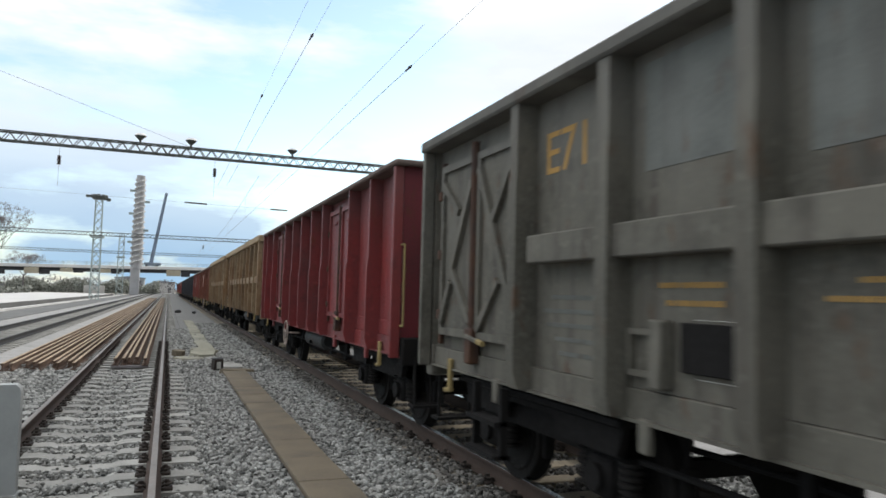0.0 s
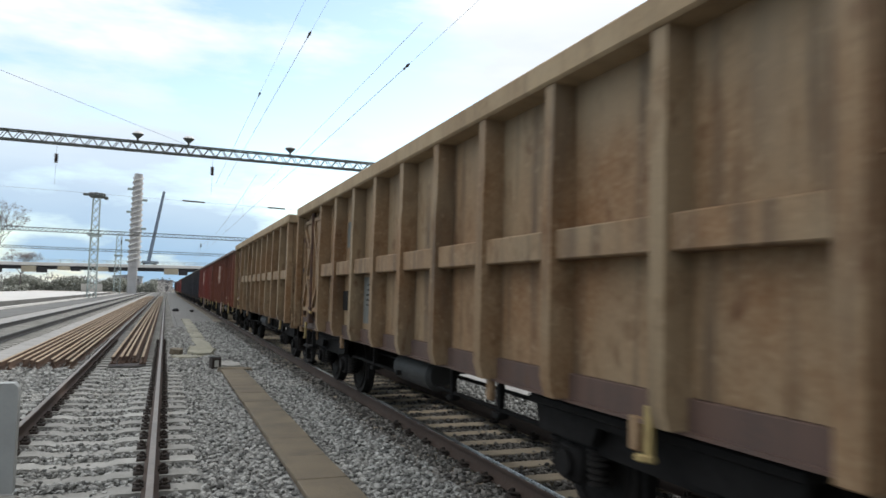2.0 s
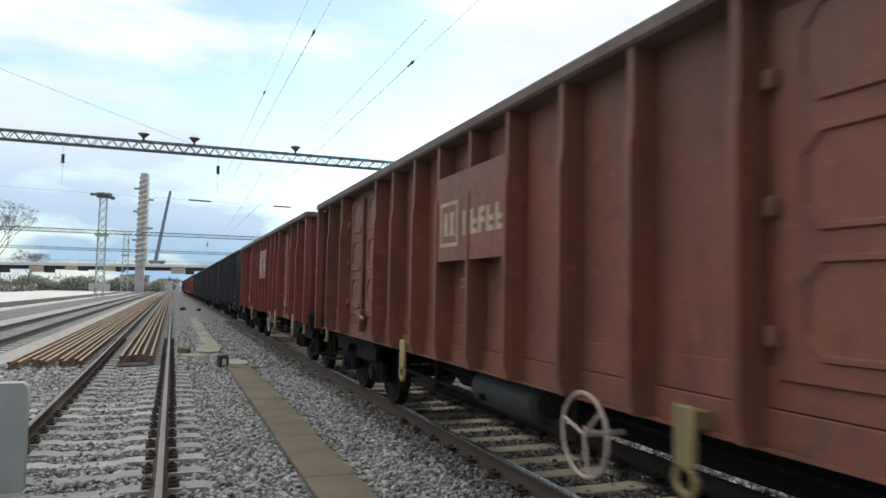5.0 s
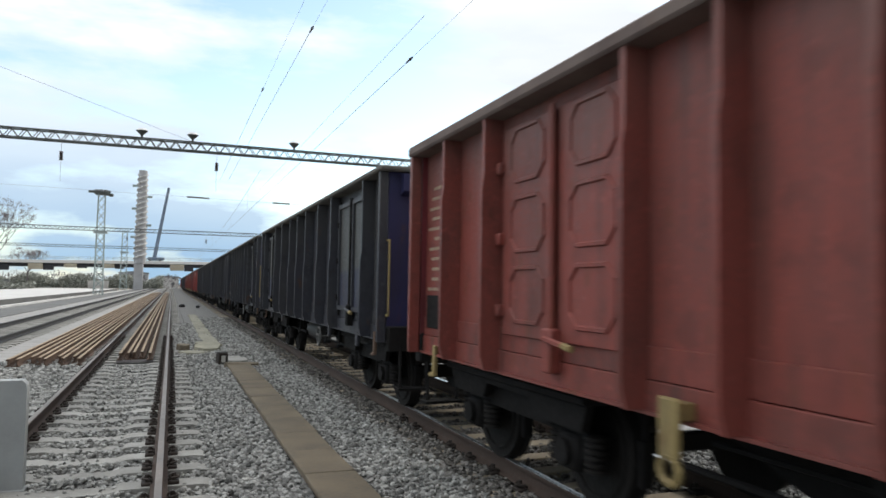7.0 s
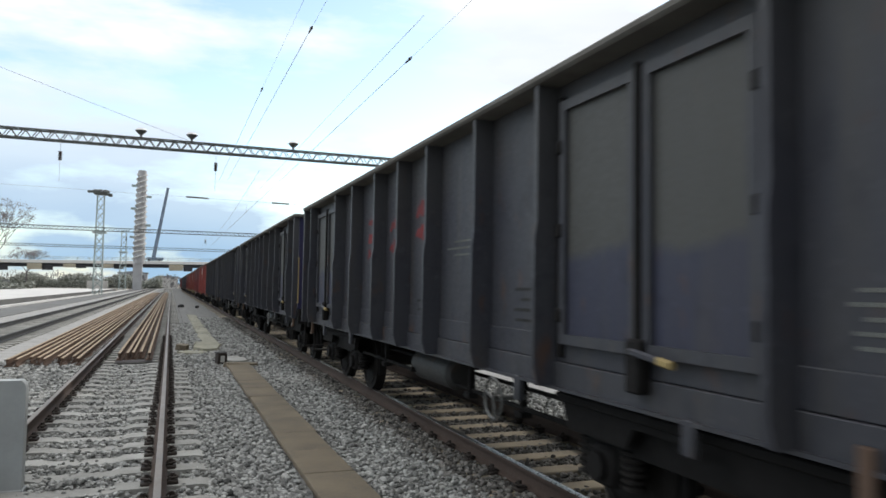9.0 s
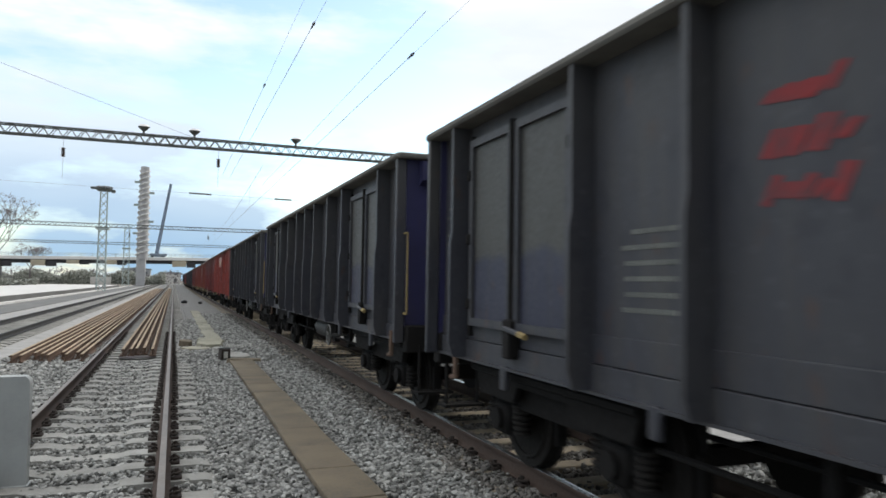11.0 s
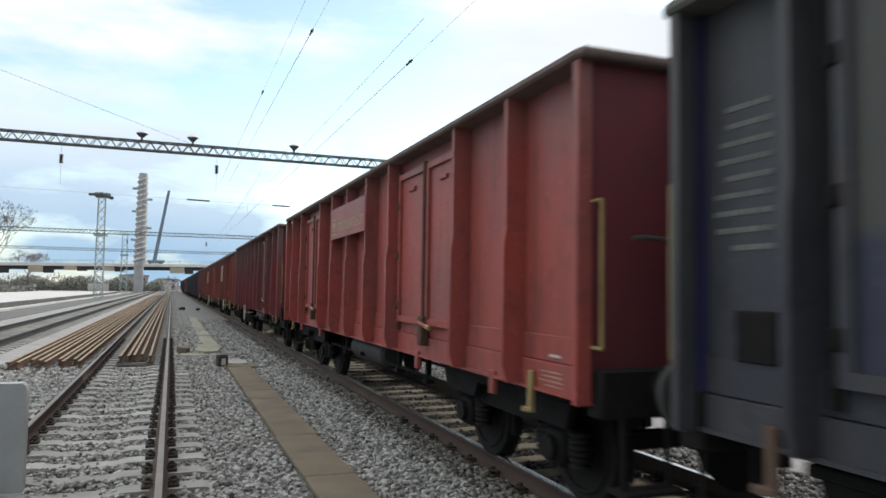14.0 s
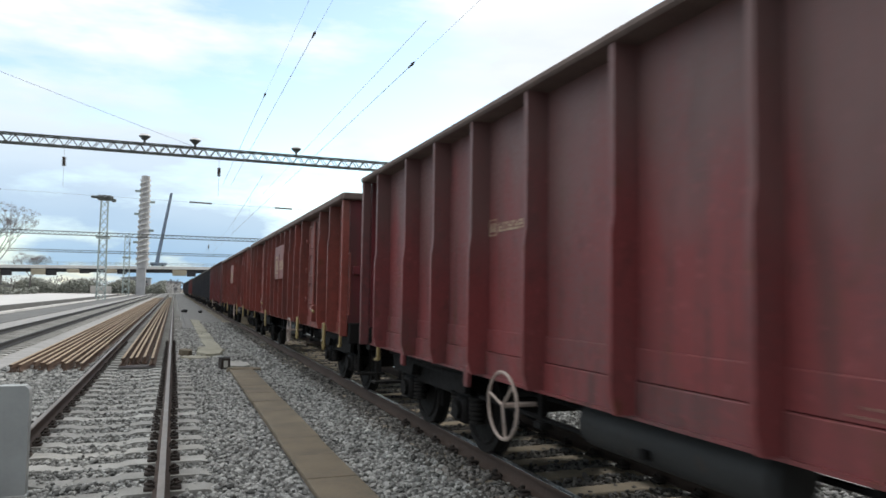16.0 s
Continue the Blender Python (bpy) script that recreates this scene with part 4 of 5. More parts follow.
            part("tow_hook", bm, "rust_and_shade" if paint == "dark" else "yellow", W, "worn hook under the sill")
    # ends
    for e in (-1, 1):
        bm = BM()
        y = e * (far - 0.05)
        box(bm, -1.36, 1.36, y - 0.025, y + 0.025, 1.165, TOP - 0.04)
        if kind == "belt":
            for z0, z1 in ((1.2, 1.36), (1.9, 2.05), (2.45, 2.58)):
                b2 = BM()
                box(b2, -1.10, 1.10, y + e * 0.04 - 0.03, y + e * 0.04 + 0.03, z0, z1, 0.008)
                part("end_band", b2, end_paint, W)
            for x in (-1.2, -0.45, 0.45, 1.2):
                b2 = BM()
                box(b2, x - 0.10, x + 0.10, y + e * 0.055 - 0.04, y + e * 0.055 + 0.045, 1.19, TOP - 0.14, 0.01)
                part("end_post", b2, end_paint, W)
        else:
            for x in (-0.62, 0.62):
                b2 = BM()
                box(b2, x - 0.08, x + 0.08, y + e * 0.06 - 0.05, y + e * 0.06 + 0.05, 1.19, TOP - rim - 0.004, 0.012)
                part("end_post", b2, end_paint, W)
            if kind == "tall":
                b2 = BM()
                box(b2, -1.3, 1.3, y + e * 0.05 - 0.03, y + e * 0.05 + 0.03, 1.95, 2.08, 0.01)
                part("end_band", b2, end_paint, W)
            if kind == "express":
                prism(bm, [(y, 2.86), (y + e * 0.16, 2.92), (y + e * 0.16, TOP - rim - 0.03), (y, TOP - rim - 0.005)], -1.2, 1.2, "x")
        part("end_wall", bm, end_paint, W)
        bm = BM()
        box(bm, -1.50, 1.50, e * far - 0.09, e * far + 0.05, TOP - rim - 0.002, TOP - 0.004, 0.02)
        part("end_rail", bm, RIMS[paint], W)
        bm = BM()
        box(bm, -1.36, 1.36, e * far - 0.09, e * far + 0.09, 0.86, 1.18, 0.015)
        part("headstock", bm, paint if kind == "belt" else "under", W)
        for s in (-1, 1):
            bm = BM()
            rod(bm, (s * 0.875, e * far, 1.05), (s * 0.875, e * (far + 0.36), 1.05), 0.12, 14)
            rod(bm, (s * 0.875, e * (far + 0.30), 1.05), (s * 0.875, e * (far + 0.56), 1.05), 0.085, 12)
            bf = part("buffer", bm, "under", W)
            bm = BM()
            rod(bm, (s * 0.875, e * (far + 0.55), 1.05), (s * 0.875, e * (far + 0.60), 1.05), 0.24, 20)
            part("buffer_head", bm, "buffer", bf, "greasy steel buffer plate")
        bm = BM()
        rod(bm, (0, e * far, 1.0), (0, e * (far + 0.55), 0.93), 0.05, 8)
        rod(bm, (0.25, e * far, 0.95), (0.2, e * (far + 0.5), 0.55), 0.03, 6)
        part("coupling", bm, "under", W)
        # corner hand rail and a step under it
        bm = BM()
        tube(bm, [(-1.38, e * far, 1.32), (-1.38, e * (far + 0.12), 1.32), (-1.38, e * (far + 0.12), 2.28), (-1.38, e * far, 2.28)], 0.013, 6)
        part("hand_rail", bm, "yellow" if kind in ("ribbed", "express") else paint, W, "worn yellow hand rail" if kind in ("ribbed", "express") else "")
        bm = BM()
        tube(bm, [(-1.2, e * (far + 0.08), 0.95), (-1.2, e * (far + 0.10), 0.40), (-0.85, e * (far + 0.10), 0.40), (-0.85, e * (far + 0.08), 0.95)], 0.02, 6)
        hanger = part("shunter_step", bm, "under", W)
        bm = BM()
        box(bm, -1.25, -0.8, e * (far + 0.10) - 0.1, e * (far + 0.10) + 0.1, 0.38, 0.41)
        part("tread", bm, "under", hanger)
        if kind != "belt":
            for zz in {"tall": (1.35, 1.85, 2.45), "express": (1.30, 2.42), "ribbed": (2.05,)}[kind]:
                bm = BM()
                tube(bm, [(-1.05, e * far, zz), (-1.05, e * (far + 0.1), zz), (-0.45, e * (far + 0.1), zz - 0.03), (-0.45, e * far, zz)], 0.016, 6)
                part("rung", bm, "buffer", W)
    # running gear
    piv = 4.5 if length < 15 else 5.35
    for y in (-piv, piv):
        copy_bogie(W, pose(0, y, 0))
    bm = BM()
    t0, t1 = {"ribbed": (-0.62, 1.12), "express": (-0.72, 0.42)}.get(kind, (-0.6, 0.6))
    rod(bm, (-0.98, t0, 0.75), (-0.98, t1, 0.75), 0.18, 18)
    rod(bm, (-0.98, t0 - 0.05, 0.75), (-0.98, t0, 0.75), 0.13, 18, 0.18)
    rod(bm, (-0.98, t1, 0.75), (-0.98, t1 + 0.05, 0.75), 0.18, 18, 0.13)
    part("air_tank", bm, "tank", W, "dull grey brake air tank")
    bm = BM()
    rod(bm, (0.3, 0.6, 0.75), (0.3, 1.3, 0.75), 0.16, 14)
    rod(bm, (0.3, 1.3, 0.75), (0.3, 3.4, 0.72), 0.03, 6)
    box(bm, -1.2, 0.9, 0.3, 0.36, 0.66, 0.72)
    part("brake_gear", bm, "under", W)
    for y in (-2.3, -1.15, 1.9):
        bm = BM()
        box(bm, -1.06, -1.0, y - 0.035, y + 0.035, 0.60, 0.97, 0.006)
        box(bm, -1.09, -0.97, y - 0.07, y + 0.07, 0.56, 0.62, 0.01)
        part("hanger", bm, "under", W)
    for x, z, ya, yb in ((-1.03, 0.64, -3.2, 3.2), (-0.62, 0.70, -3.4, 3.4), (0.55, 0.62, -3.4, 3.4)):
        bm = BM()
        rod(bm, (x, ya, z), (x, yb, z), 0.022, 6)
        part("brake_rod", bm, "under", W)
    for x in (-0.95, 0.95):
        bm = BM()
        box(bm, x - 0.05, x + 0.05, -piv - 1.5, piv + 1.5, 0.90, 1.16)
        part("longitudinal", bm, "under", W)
    if extras.get("wheel") is not None:
        y = far - extras["wheel"]
        bm = BM()
        rad = extras.get("wheel_radius", 0.26)
        ring(bm, (-1.5, y, 0.80), rad, 0.014, "x", 24)
        for a in (0.3, 2.4, 4.5):
            rod(bm, (-1.5, y, 0.80), (-1.5, y + rad * math.cos(a), 0.80 + rad * math.sin(a)), 0.012, 5)
        rod(bm, (-1.5, y, 0.80), (-1.2, y, 0.80), 0.02, 6)
        part("hand_wheel", bm, extras.get("wheel_mat", "wheel_paint"), W, "worn hand brake wheel")
    # a name board with a field below it
    if "board" in extras:
        a, b, z0, z1 = extras["board"]
        bm = BM()
        X = xs + 0.202
        box(bm, -X - 0.012, -X + 0.012, far - b, far - a, z0, z1, 0.004)
        sb = part("name_board", bm, paint, W)
        hh, m0 = (z1 - z0) * 0.26, (z0 + z1) / 2 - 0.06
        emblem(sb, X + 0.0145, far - a - 0.12, far - b + 0.06, m0 - hh, m0 + hh)
    if "mark" in extras:
        a, b, z0, z1 = extras["mark"]
        emblem(W, xs + 0.0285, far - a, far - b, z0, z1)
    for i, (d0, d1, z0, z1, rows, mat) in enumerate(extras.get("text", ())):
        bm = BM()
        bars(bm, -1, 1.3315 if z1 < 1.17 else xs + 0.0285 if kind == "belt" or z0 > 1.37 else xs + 0.0435, far - d1, far - d0, z0, z1, rows, i + 7)
        tagged(part("lettering", bm, mat, W, "faded unreadable lettering"), kind="stuff")
    for i, (d, z0, z1, widths) in enumerate(extras.get("sprays", ())):
        sprayed(W, xs + 0.0285, far - d, z0, z1, widths, 40 + i)
    for d0, d1, z0, z1, mat in extras.get("patches", ()):
        bm = BM()
        box(bm, -xs - 0.0285, -xs - 0.025, far - d1, far - d0, z0, z1)
        part("paint_patch", bm, mat, W, "faded repaint patch")
    for d0, d1, z0, z1 in extras.get("boxes", ()):
        bm = BM()
        box(bm, -xs - 0.06, -xs - 0.026, far - d1, far - d0, z0, z1, 0.006)
        part("label_holder", bm, "under", W, "dark label holder")
    for d0, d1, z0, z1 in extras.get("clamps", ()):
        bm = BM()
        ring_frame(bm, -xs - 0.075, -xs - 0.026, far - d1, far - d0, z0, z1, 0.035)
        box(bm, -xs - 0.13, -xs - 0.03, far - d1 - 0.10, far - d1 + 0.01, z0 - 0.05, z1 + 0.06, 0.012)
        part("label_clamp", bm, paint, W, "bent steel label clamp")
    for body, d, z, size, mat in extras.get("words", ()):
        words(W, body, -xs - 0.0275, far - d, z, size, mat)
    return W


def words(parent, body, x, y, z, size, mat):
    """Readable lettering on the wall that faces -x."""
    cu = bpy.data.curves.new("lettering", "FONT")
    cu.body, cu.size, cu.extrude, cu.space_character = body, size, 0.001, 0.95
    tmp = bpy.data.objects.new("lettering", cu)
    scene.collection.objects.link(tmp)
    bpy.context.view_layer.update()
    me = bpy.data.meshes.new_from_object(tmp.evaluated_get(bpy.context.evaluated_depsgraph_get()))
    bpy.data.objects.remove(tmp)
    me.materials.clear()
    me.materials.append(M[mat])
    ob = new("lettering", me)
    ob.parent = parent
    ob.matrix_basis = Matrix(((0, 0, -1, x), (-1, 0, 0, y), (0, 1, 0, z), (0, 0, 0, 1)))
    return tagged(ob, "faded orange painted mark")


BOGIE = bogie_template()
BOGIE_USED = [False]


def copy_bogie(parent, m):
    if not BOGIE_USED[0]:
        BOGIE_USED[0] = True
        b = BOGIE
    else:
        b = copy_thing(BOGIE, m)
    b.parent, b.matrix_basis = parent, m
    return b


MARKS_D = dict(wheel=9.1, wheel_radius=0.16, wheel_mat="buffer",
               text=[(0.10, 0.52, 1.9, 2.7, 9, "patch"), (3.12, 3.75, 1.52, 2.10, 6, "patch"), (7.53, 8.4, 2.0, 2.2, 3, "patch"), (9.0, 9.5, 1.42, 1.75, 4, "tank"), (12.1, 12.6, 1.45, 1.75, 5, "patch"), (6.5, 6.95, 1.42, 1.62, 2, "tank")],
               sprays=[(4.35, 2.05, 2.75, (0.4, 0.45, 0.5)), (5.45, 2.1, 2.65, (0.5, 0.6)), (6.5, 2.2, 2.75, (0.6, 0.3))], boxes=[(0.3, 0.55, 1.35, 1.6)])
MARKS_E = dict(MARKS_D, doors=[(0.86, 2.84), (9.95, 11.9)], ribs=[0.76, 2.99, 4.36, 5.60, 6.65, 7.68, 8.75, 9.87, 11.98],
               text=[(0.10, 0.52, 1.9, 2.7, 9, "patch"), (3.22, 3.9, 1.66, 2.12, 4, "patch"), (6.0, 6.4, 1.4, 1.62, 3, "patch"), (7.95, 8.7, 2.0, 2.2, 3, "patch")],
               sprays=[(4.85, 2.02, 2.95, (0.4, 0.42, 0.5, 0.5)), (5.85, 2.1, 2.7, (0.65, 0.7)), (6.85, 2.2, 2.75, (0.6, 0.5))])
MARKS_R = dict(wheel=4.7, text=[(0.2, 0.75, 1.9, 2.4, 5, "faint"), (1.05, 1.6, 1.75, 2.05, 6, "faint"), (7.6, 8.0, 1.19, 1.27, 2, "faint"), (11.95, 12.35, 0.985, 1.12, 4, "cream"), (12.1, 12.3, 1.20, 1.27, 1, "chalk")], boxes=[(0.45, 0.7, 1.3, 1.6)])
MARKS_C = dict(wheel=9.2, board=(6.42, 8.0, 1.97, 2.80), text=[(0.12, 0.75, 1.65, 2.85, 11, "cream"), (13.5, 13.95, 1.45, 1.75, 5, "cream"), (6.5, 7.1, 1.72, 1.86, 2, "cream")],
               boxes=[(0.2, 0.6, 1.25, 1.6)])
MARKS_T = dict(top=3.37, rim=0.19, text=[(4.75, 5.3, 1.5, 1.85, 5, "under")], patches=[(3.6, 4.5, 2.38, 2.78, "patch"), (4.7, 5.6, 1.25, 1.9, "patch")], boxes=[(3.55, 3.85, 1.4, 1.7), (2.75, 2.98, 1.25, 1.55)])
MARKS_G = dict(ribs=[2.12, 3.34, 4.51, 5.66, 6.8, 7.95, 9.1, 10.25, 11.45], words=[("E71", 2.30, 2.62, 0.46, "ochre")],
               text=[(3.46, 4.18, 1.66, 1.86, 2, "ochre"), (4.70, 5.5, 1.70, 1.86, 2, "ochre"), (2.27, 3.02, 1.28, 1.78, 5, "patch"), (3.9, 4.3, 1.585, 1.60, 1, "chalk"), (3.9, 4.3, 1.27, 1.285, 1, "chalk")],
               patches=[(3.53, 4.28, 2.46, 3.12, "patch"), (4.72, 5.5, 2.37, 3.05, "patch")], boxes=[(3.88, 4.32, 1.30, 1.57)], clamps=[(3.42, 3.70, 1.24, 1.52)])

LAB = {
    "G": ("belt", "grey", 13.94, MARKS_G, "dusty grey open wagon with a cross-braced door and waist belt"),
    "R": ("ribbed", "red", 13.72, dict(MARKS_R, mark=(5.0, 5.85, 2.16, 2.36), doors=[(2.02, 3.92), (8.24, 10.06)], ribs=[0.80, 1.98, 3.92, 5.0, 6.05, 7.15, 8.18, 10.12, 11.33]), "crimson ribbed open freight wagon with framed double doors"),
    "T": ("belt", "tan", 13.92, MARKS_T, "dusty tan open wagon with a cross-braced door and waist belt"),
    "O": ("tall", "orange", 15.66, dict(MARKS_C, brackets=(5.3, 10.1, 12.97)), "orange-brown long open wagon with pressed-panel doors and name board"),
    "C": ("tall", "russet", 15.66, MARKS_C, "russet red long open wagon with pressed-panel doors and name board"),
    "D": ("express", "dark", 14.07, MARKS_D, "blue-black ribbed open wagon with faded red lettering"),
    "E": ("express", "dark", 14.07, MARKS_E, "blue-black ribbed open wagon with large red sprayed strokes"),
    "B": ("ribbed", "brick", 14.04, dict(MARKS_R, wheel=None, board=(5.04, 7.27, 2.49, 2.99)), "brick-red ribbed open wagon with framed double doors and name board"),
    "M": ("ribbed", "maroon", 14.04, dict(MARKS_R, mark=(3.98, 4.72, 2.19, 2.34), doors=[(8.46, 10.3)], ribs=[0.78, 2.0, 2.97, 3.96, 5.03, 6.17, 7.29, 8.40, 10.37, 11.66]), "dull maroon ribbed open freight wagon with yellow hand wheel"),
}
# order along the train, and the far end of each body at 0 s
ORDER = "GRTTOCDDDDEBMCCMDDDDMMDDDDDDMMDD"
ENDS = [7.05, 20.53, 34.43, 48.33, 63.93, 79.59, 93.66, 107.73, 121.81, 135.74, 150.03, 163.75, 177.92]
TRAIN, MADE = [], {}
for k, c in enumerate(ORDER):
    kind, paint, length, extras, label = LAB[c]
    end = ENDS[k] if k < len(ENDS) else TRAIN[-1][2] + length
    if c not in MADE:
        w = MADE[c] = wagon("freight_wagon", kind, paint, label, length, extras)
    else:
        w = copy_thing(MADE[c], pose(0, 0, 0))
    TRAIN.append((w, end - (length - 1.24) / 2, end))
SPEED_T = [0, 2, 4, 6, 8, 10, 12, 14, 16]
SPEED_V = [9.75, 10.08, 10.43, 10.63, 10.68, 10.70, 10.72, 10.71, 10.69]


def travelled(t):
    q = np.linspace(0, min(t, 15.977), 81)
    v = np.interp(q, SPEED_T, SPEED_V)
    return float(np.sum((v[1:] + v[:-1]) / 2 * np.diff(q)))


def on_track(y):
    """Place and heading on the train's track: straight, then bending away to the right."""
    d = max(0.0, y - 225)
    return pose(TRAIN_X + d * d / 2000, y, 0, 0, 0, -math.degrees(d / 1000))


bend = thing("track_4", "far bend of the train's track", "track", kind="structure")
for off in (-0.7535, 0.7535):
    bm = BM()
    pts = [on_track(225 + 10 * i) @ Vector((off, 0, -0.09)) for i in range(26)]
    for a, b in zip(pts, pts[1:]):
        rod(bm, a, b, 0.09, 4)
    part("rail", bm, "railside", bend)


def motions():
    rolls = [(2 * i / FPS, travelled(2 * i / FPS) / 0.462) for i in range(241)]
    for w, y0, end in TRAIN[:14]:
        for b in w.children:
            for o in b.children:
                if o.name.startswith("wheelset"):
                    y = o.location.y
                    walk(o, [(t, pose(0, y, 0.46, math.degrees(a), 0, 0)) for t, a in rolls])
    for w, y0, end in TRAIN:
        walk(w, [(float(t), on_track(y0 - travelled(t))) for t in [*range(0, 16), 15.5, 15.8, 16.0]])


# ---- overhead line ----
def gantry(y, x0, x1, z, lamps, drops, label, detail=True):
    g = thing("overhead_gantry", label, "gantry", group="overhead line gantries", m=pose(0, y, 0))
    h, d = 0.40, 0.40
    for yy in (-d / 2, d / 2):
        for zz in (z - h, z):
            bm = BM()
            box(bm, x0, x1, yy - 0.03, yy + 0.03, zz - 0.03, zz + 0.03)
            part("chord", bm, "gantry", g)
    bm = BM()
    n = int((x1 - x0) / 0.55)
    for i in range(n):
        a, b = x0 + (x1 - x0) * i / n, x0 + (x1 - x0) * (i + 1) / n
        m = (a + b) / 2
        for yy in (-d / 2, d / 2):
            strut(bm, (a, yy, z - h), (m, yy, z), 0.026)
            strut(bm, (m, yy, z), (b, yy, z - h), 0.026)
        if detail:
            strut(bm, (a, -d / 2, z), (m, d / 2, z), 0.02)
            strut(bm, (m, d / 2, z - h), (b, -d / 2, z - h), 0.02)
    tagged(part("lattice", bm, "gantry", g), kind="stuff")
    for x in (x0, x1):
        bm = BM()
        w0, w1 = 0.55, 0.3
        for sx in (-1, 1):
            for sy in (-1, 1):
                strut(bm, (x + sx * w0 / 2, sy * w0 / 2, -0.4), (x + sx * w1 / 2, sy * w1 / 2, z + 0.3), 0.05)
        for k in range(9):
            za, zb = k * z / 9, (k + 1) * z / 9
            for sy in (-1, 1):
                strut(bm, (x - 0.22, sy * 0.22, za), (x + 0.22, sy * 0.22, zb), 0.025)
        part("lattice_leg", bm, "gantry", g)
    for x in lamps:
        bm = BM()
        rod(bm, (x, 0, z), (x, 0, z + 0.22), 0.05, 8)
        rod(bm, (x, 0, z + 0.18), (x, 0, z + 0.36), 0.08, 14, 0.26)
        lamp = part("lamp", bm, "gantry", g, "dark bowl lamp with a pale cap")
        bm = BM()
        rod(bm, (x, 0, z + 0.36), (x, 0, z + 0.46), 0.26, 14, 0.17)
        part("cap", bm, "white", lamp, "pale cap")
    for x, l0, l1 in drops:
        bm = BM()
        rod(bm, (x, 0, z - h), (x, 0, z - h - l0), 0.008, 5)
        rod(bm, (x, 0, z - h - l0 - l1), (x, 0, z - h - l0 - l1 - 0.9), 0.008, 5)
        dr = tagged(part("drop_wire", bm, "cable", g), kind="stuff")
        bm = BM()
        lathe(bm, (x, 0, z - h - l0), [q for k in range(5) for q in ((0.05, -l1 * k / 5), (0.09, -l1 * (k + 0.3) / 5), (0.09, -l1 * (k + 0.55) / 5), (0.05, -l1 * (k + 0.75) / 5))])
        part("insulator", bm, "porcelain", dr, "dark ribbed insulator")
    return g


gantry(34.8, -24, 14.0, 8.25, [-1.5, 0.68, 5.36], [(-4.72, 0.45, 0.42), (1.78, 0.45, 0.42)], "dark lattice gantry over the tracks with three bowl lamps")
gantry(95, -60, 12.0, 8.35, [], [(-5.3, 0.6, 0.5), (3.9, 0.6, 0.5)], "dark lattice gantry over the tracks", False)
gantry(142, -70, 12.0, 8.35, [], [], "dark lattice gantry over the tracks", False)


def wire(pts, r, label="thin dark overhead wire", name="overhead_wire"):
    bm = BM()
    tube(bm, pts, r, 5)
    return solid(name, bm, "cable", label, "wire", group="overhead wires")


def catenary(x, ya, yb, zc, zm, label):
    """A contact wire, its sagging messenger wire and their droppers."""
    t = thing("overhead_line", label, "overhead line", group="overhead wires")
    bm = BM()
    tube(bm, [(x, ya, zc), (x, yb, zc)], 0.008, 5)
    part("contact_wire", bm, "cable", t)
    n = 10
    pts = [(x, ya + (yb - ya) * i / n, zm - 0.8 * math.sin(math.pi * i / n)) for i in range(n + 1)]
    bm = BM()
    tube(bm, pts, 0.008, 5)
    part("messenger_wire", bm, "cable", t)
    bm = BM()
    for p in pts[1:-1:2]:
        rod(bm, p, (x, p[1], zc), 0.004, 4)
    tagged(part("droppers", bm, "cable", t), kind="stuff")
    return t


for ya, yb in ((34.8, 95), (95, 142)):
    catenary(TRAIN_X - 0.15, ya, yb, 5.75, 7.2, "contact and messenger wire over the train's track")
# spans that reach the gantry from overhead, with clamp insulators
for x, z, y0 in ((3.84, 5.75, 11.8), (2.34, 6.6, 13.3), (1.97, 6.6, 18.0)):
    wire([(x, -40, z + 0.02), (x, y0, z)], 0.0025)
    wire([(x, y0, z), (x, 34.8, z + 0.02)], 0.006)
    bm = BM()
    rod(bm, (x, y0 - 0.02, z), (x, y0 + 0.3, z), 0.018, 8)
    rod(bm, (x, y0 + 0.06, z), (x, y0 + 0.10, z), 0.028, 8)
    solid("clamp_insulator", bm, "porcelain", "small dark insulator clamped on an overhead wire", "insulator", group="wire insulators")
wire([(3.79, 11.0, 6.22), (3.79, 34.8, 6.26)], 0.004)
wire([(-15, 31.0, 13.2), (-6.52, 31.55, 10.0), (-1.85, 31.66, 8.5), (0.68, 34.8, 8.3)], 0.009)
wire([(-60, 60, 9.4), (-12.2, 60, 8.82), (2.6, 60, 8.6), (16, 60, 8.4), (16, 60, -0.3)], 0.010, "thin span wire across the tracks")
for x0, x1, z0, z1 in ((-13.4, -12.2, 8.85, 8.84), (0.9, 2.6, 8.65, 8.62), (7.6, 9.0, 8.55, 8.53)):
    bm = BM()
    rod(bm, (x0, 60, z0 - 0.02), (x1, 60, z1 - 0.02), 0.06, 8)
    solid("span_insulator", bm, "porcelain", "long dark insulator rod in a span wire", "insulator", group="wire insulators")


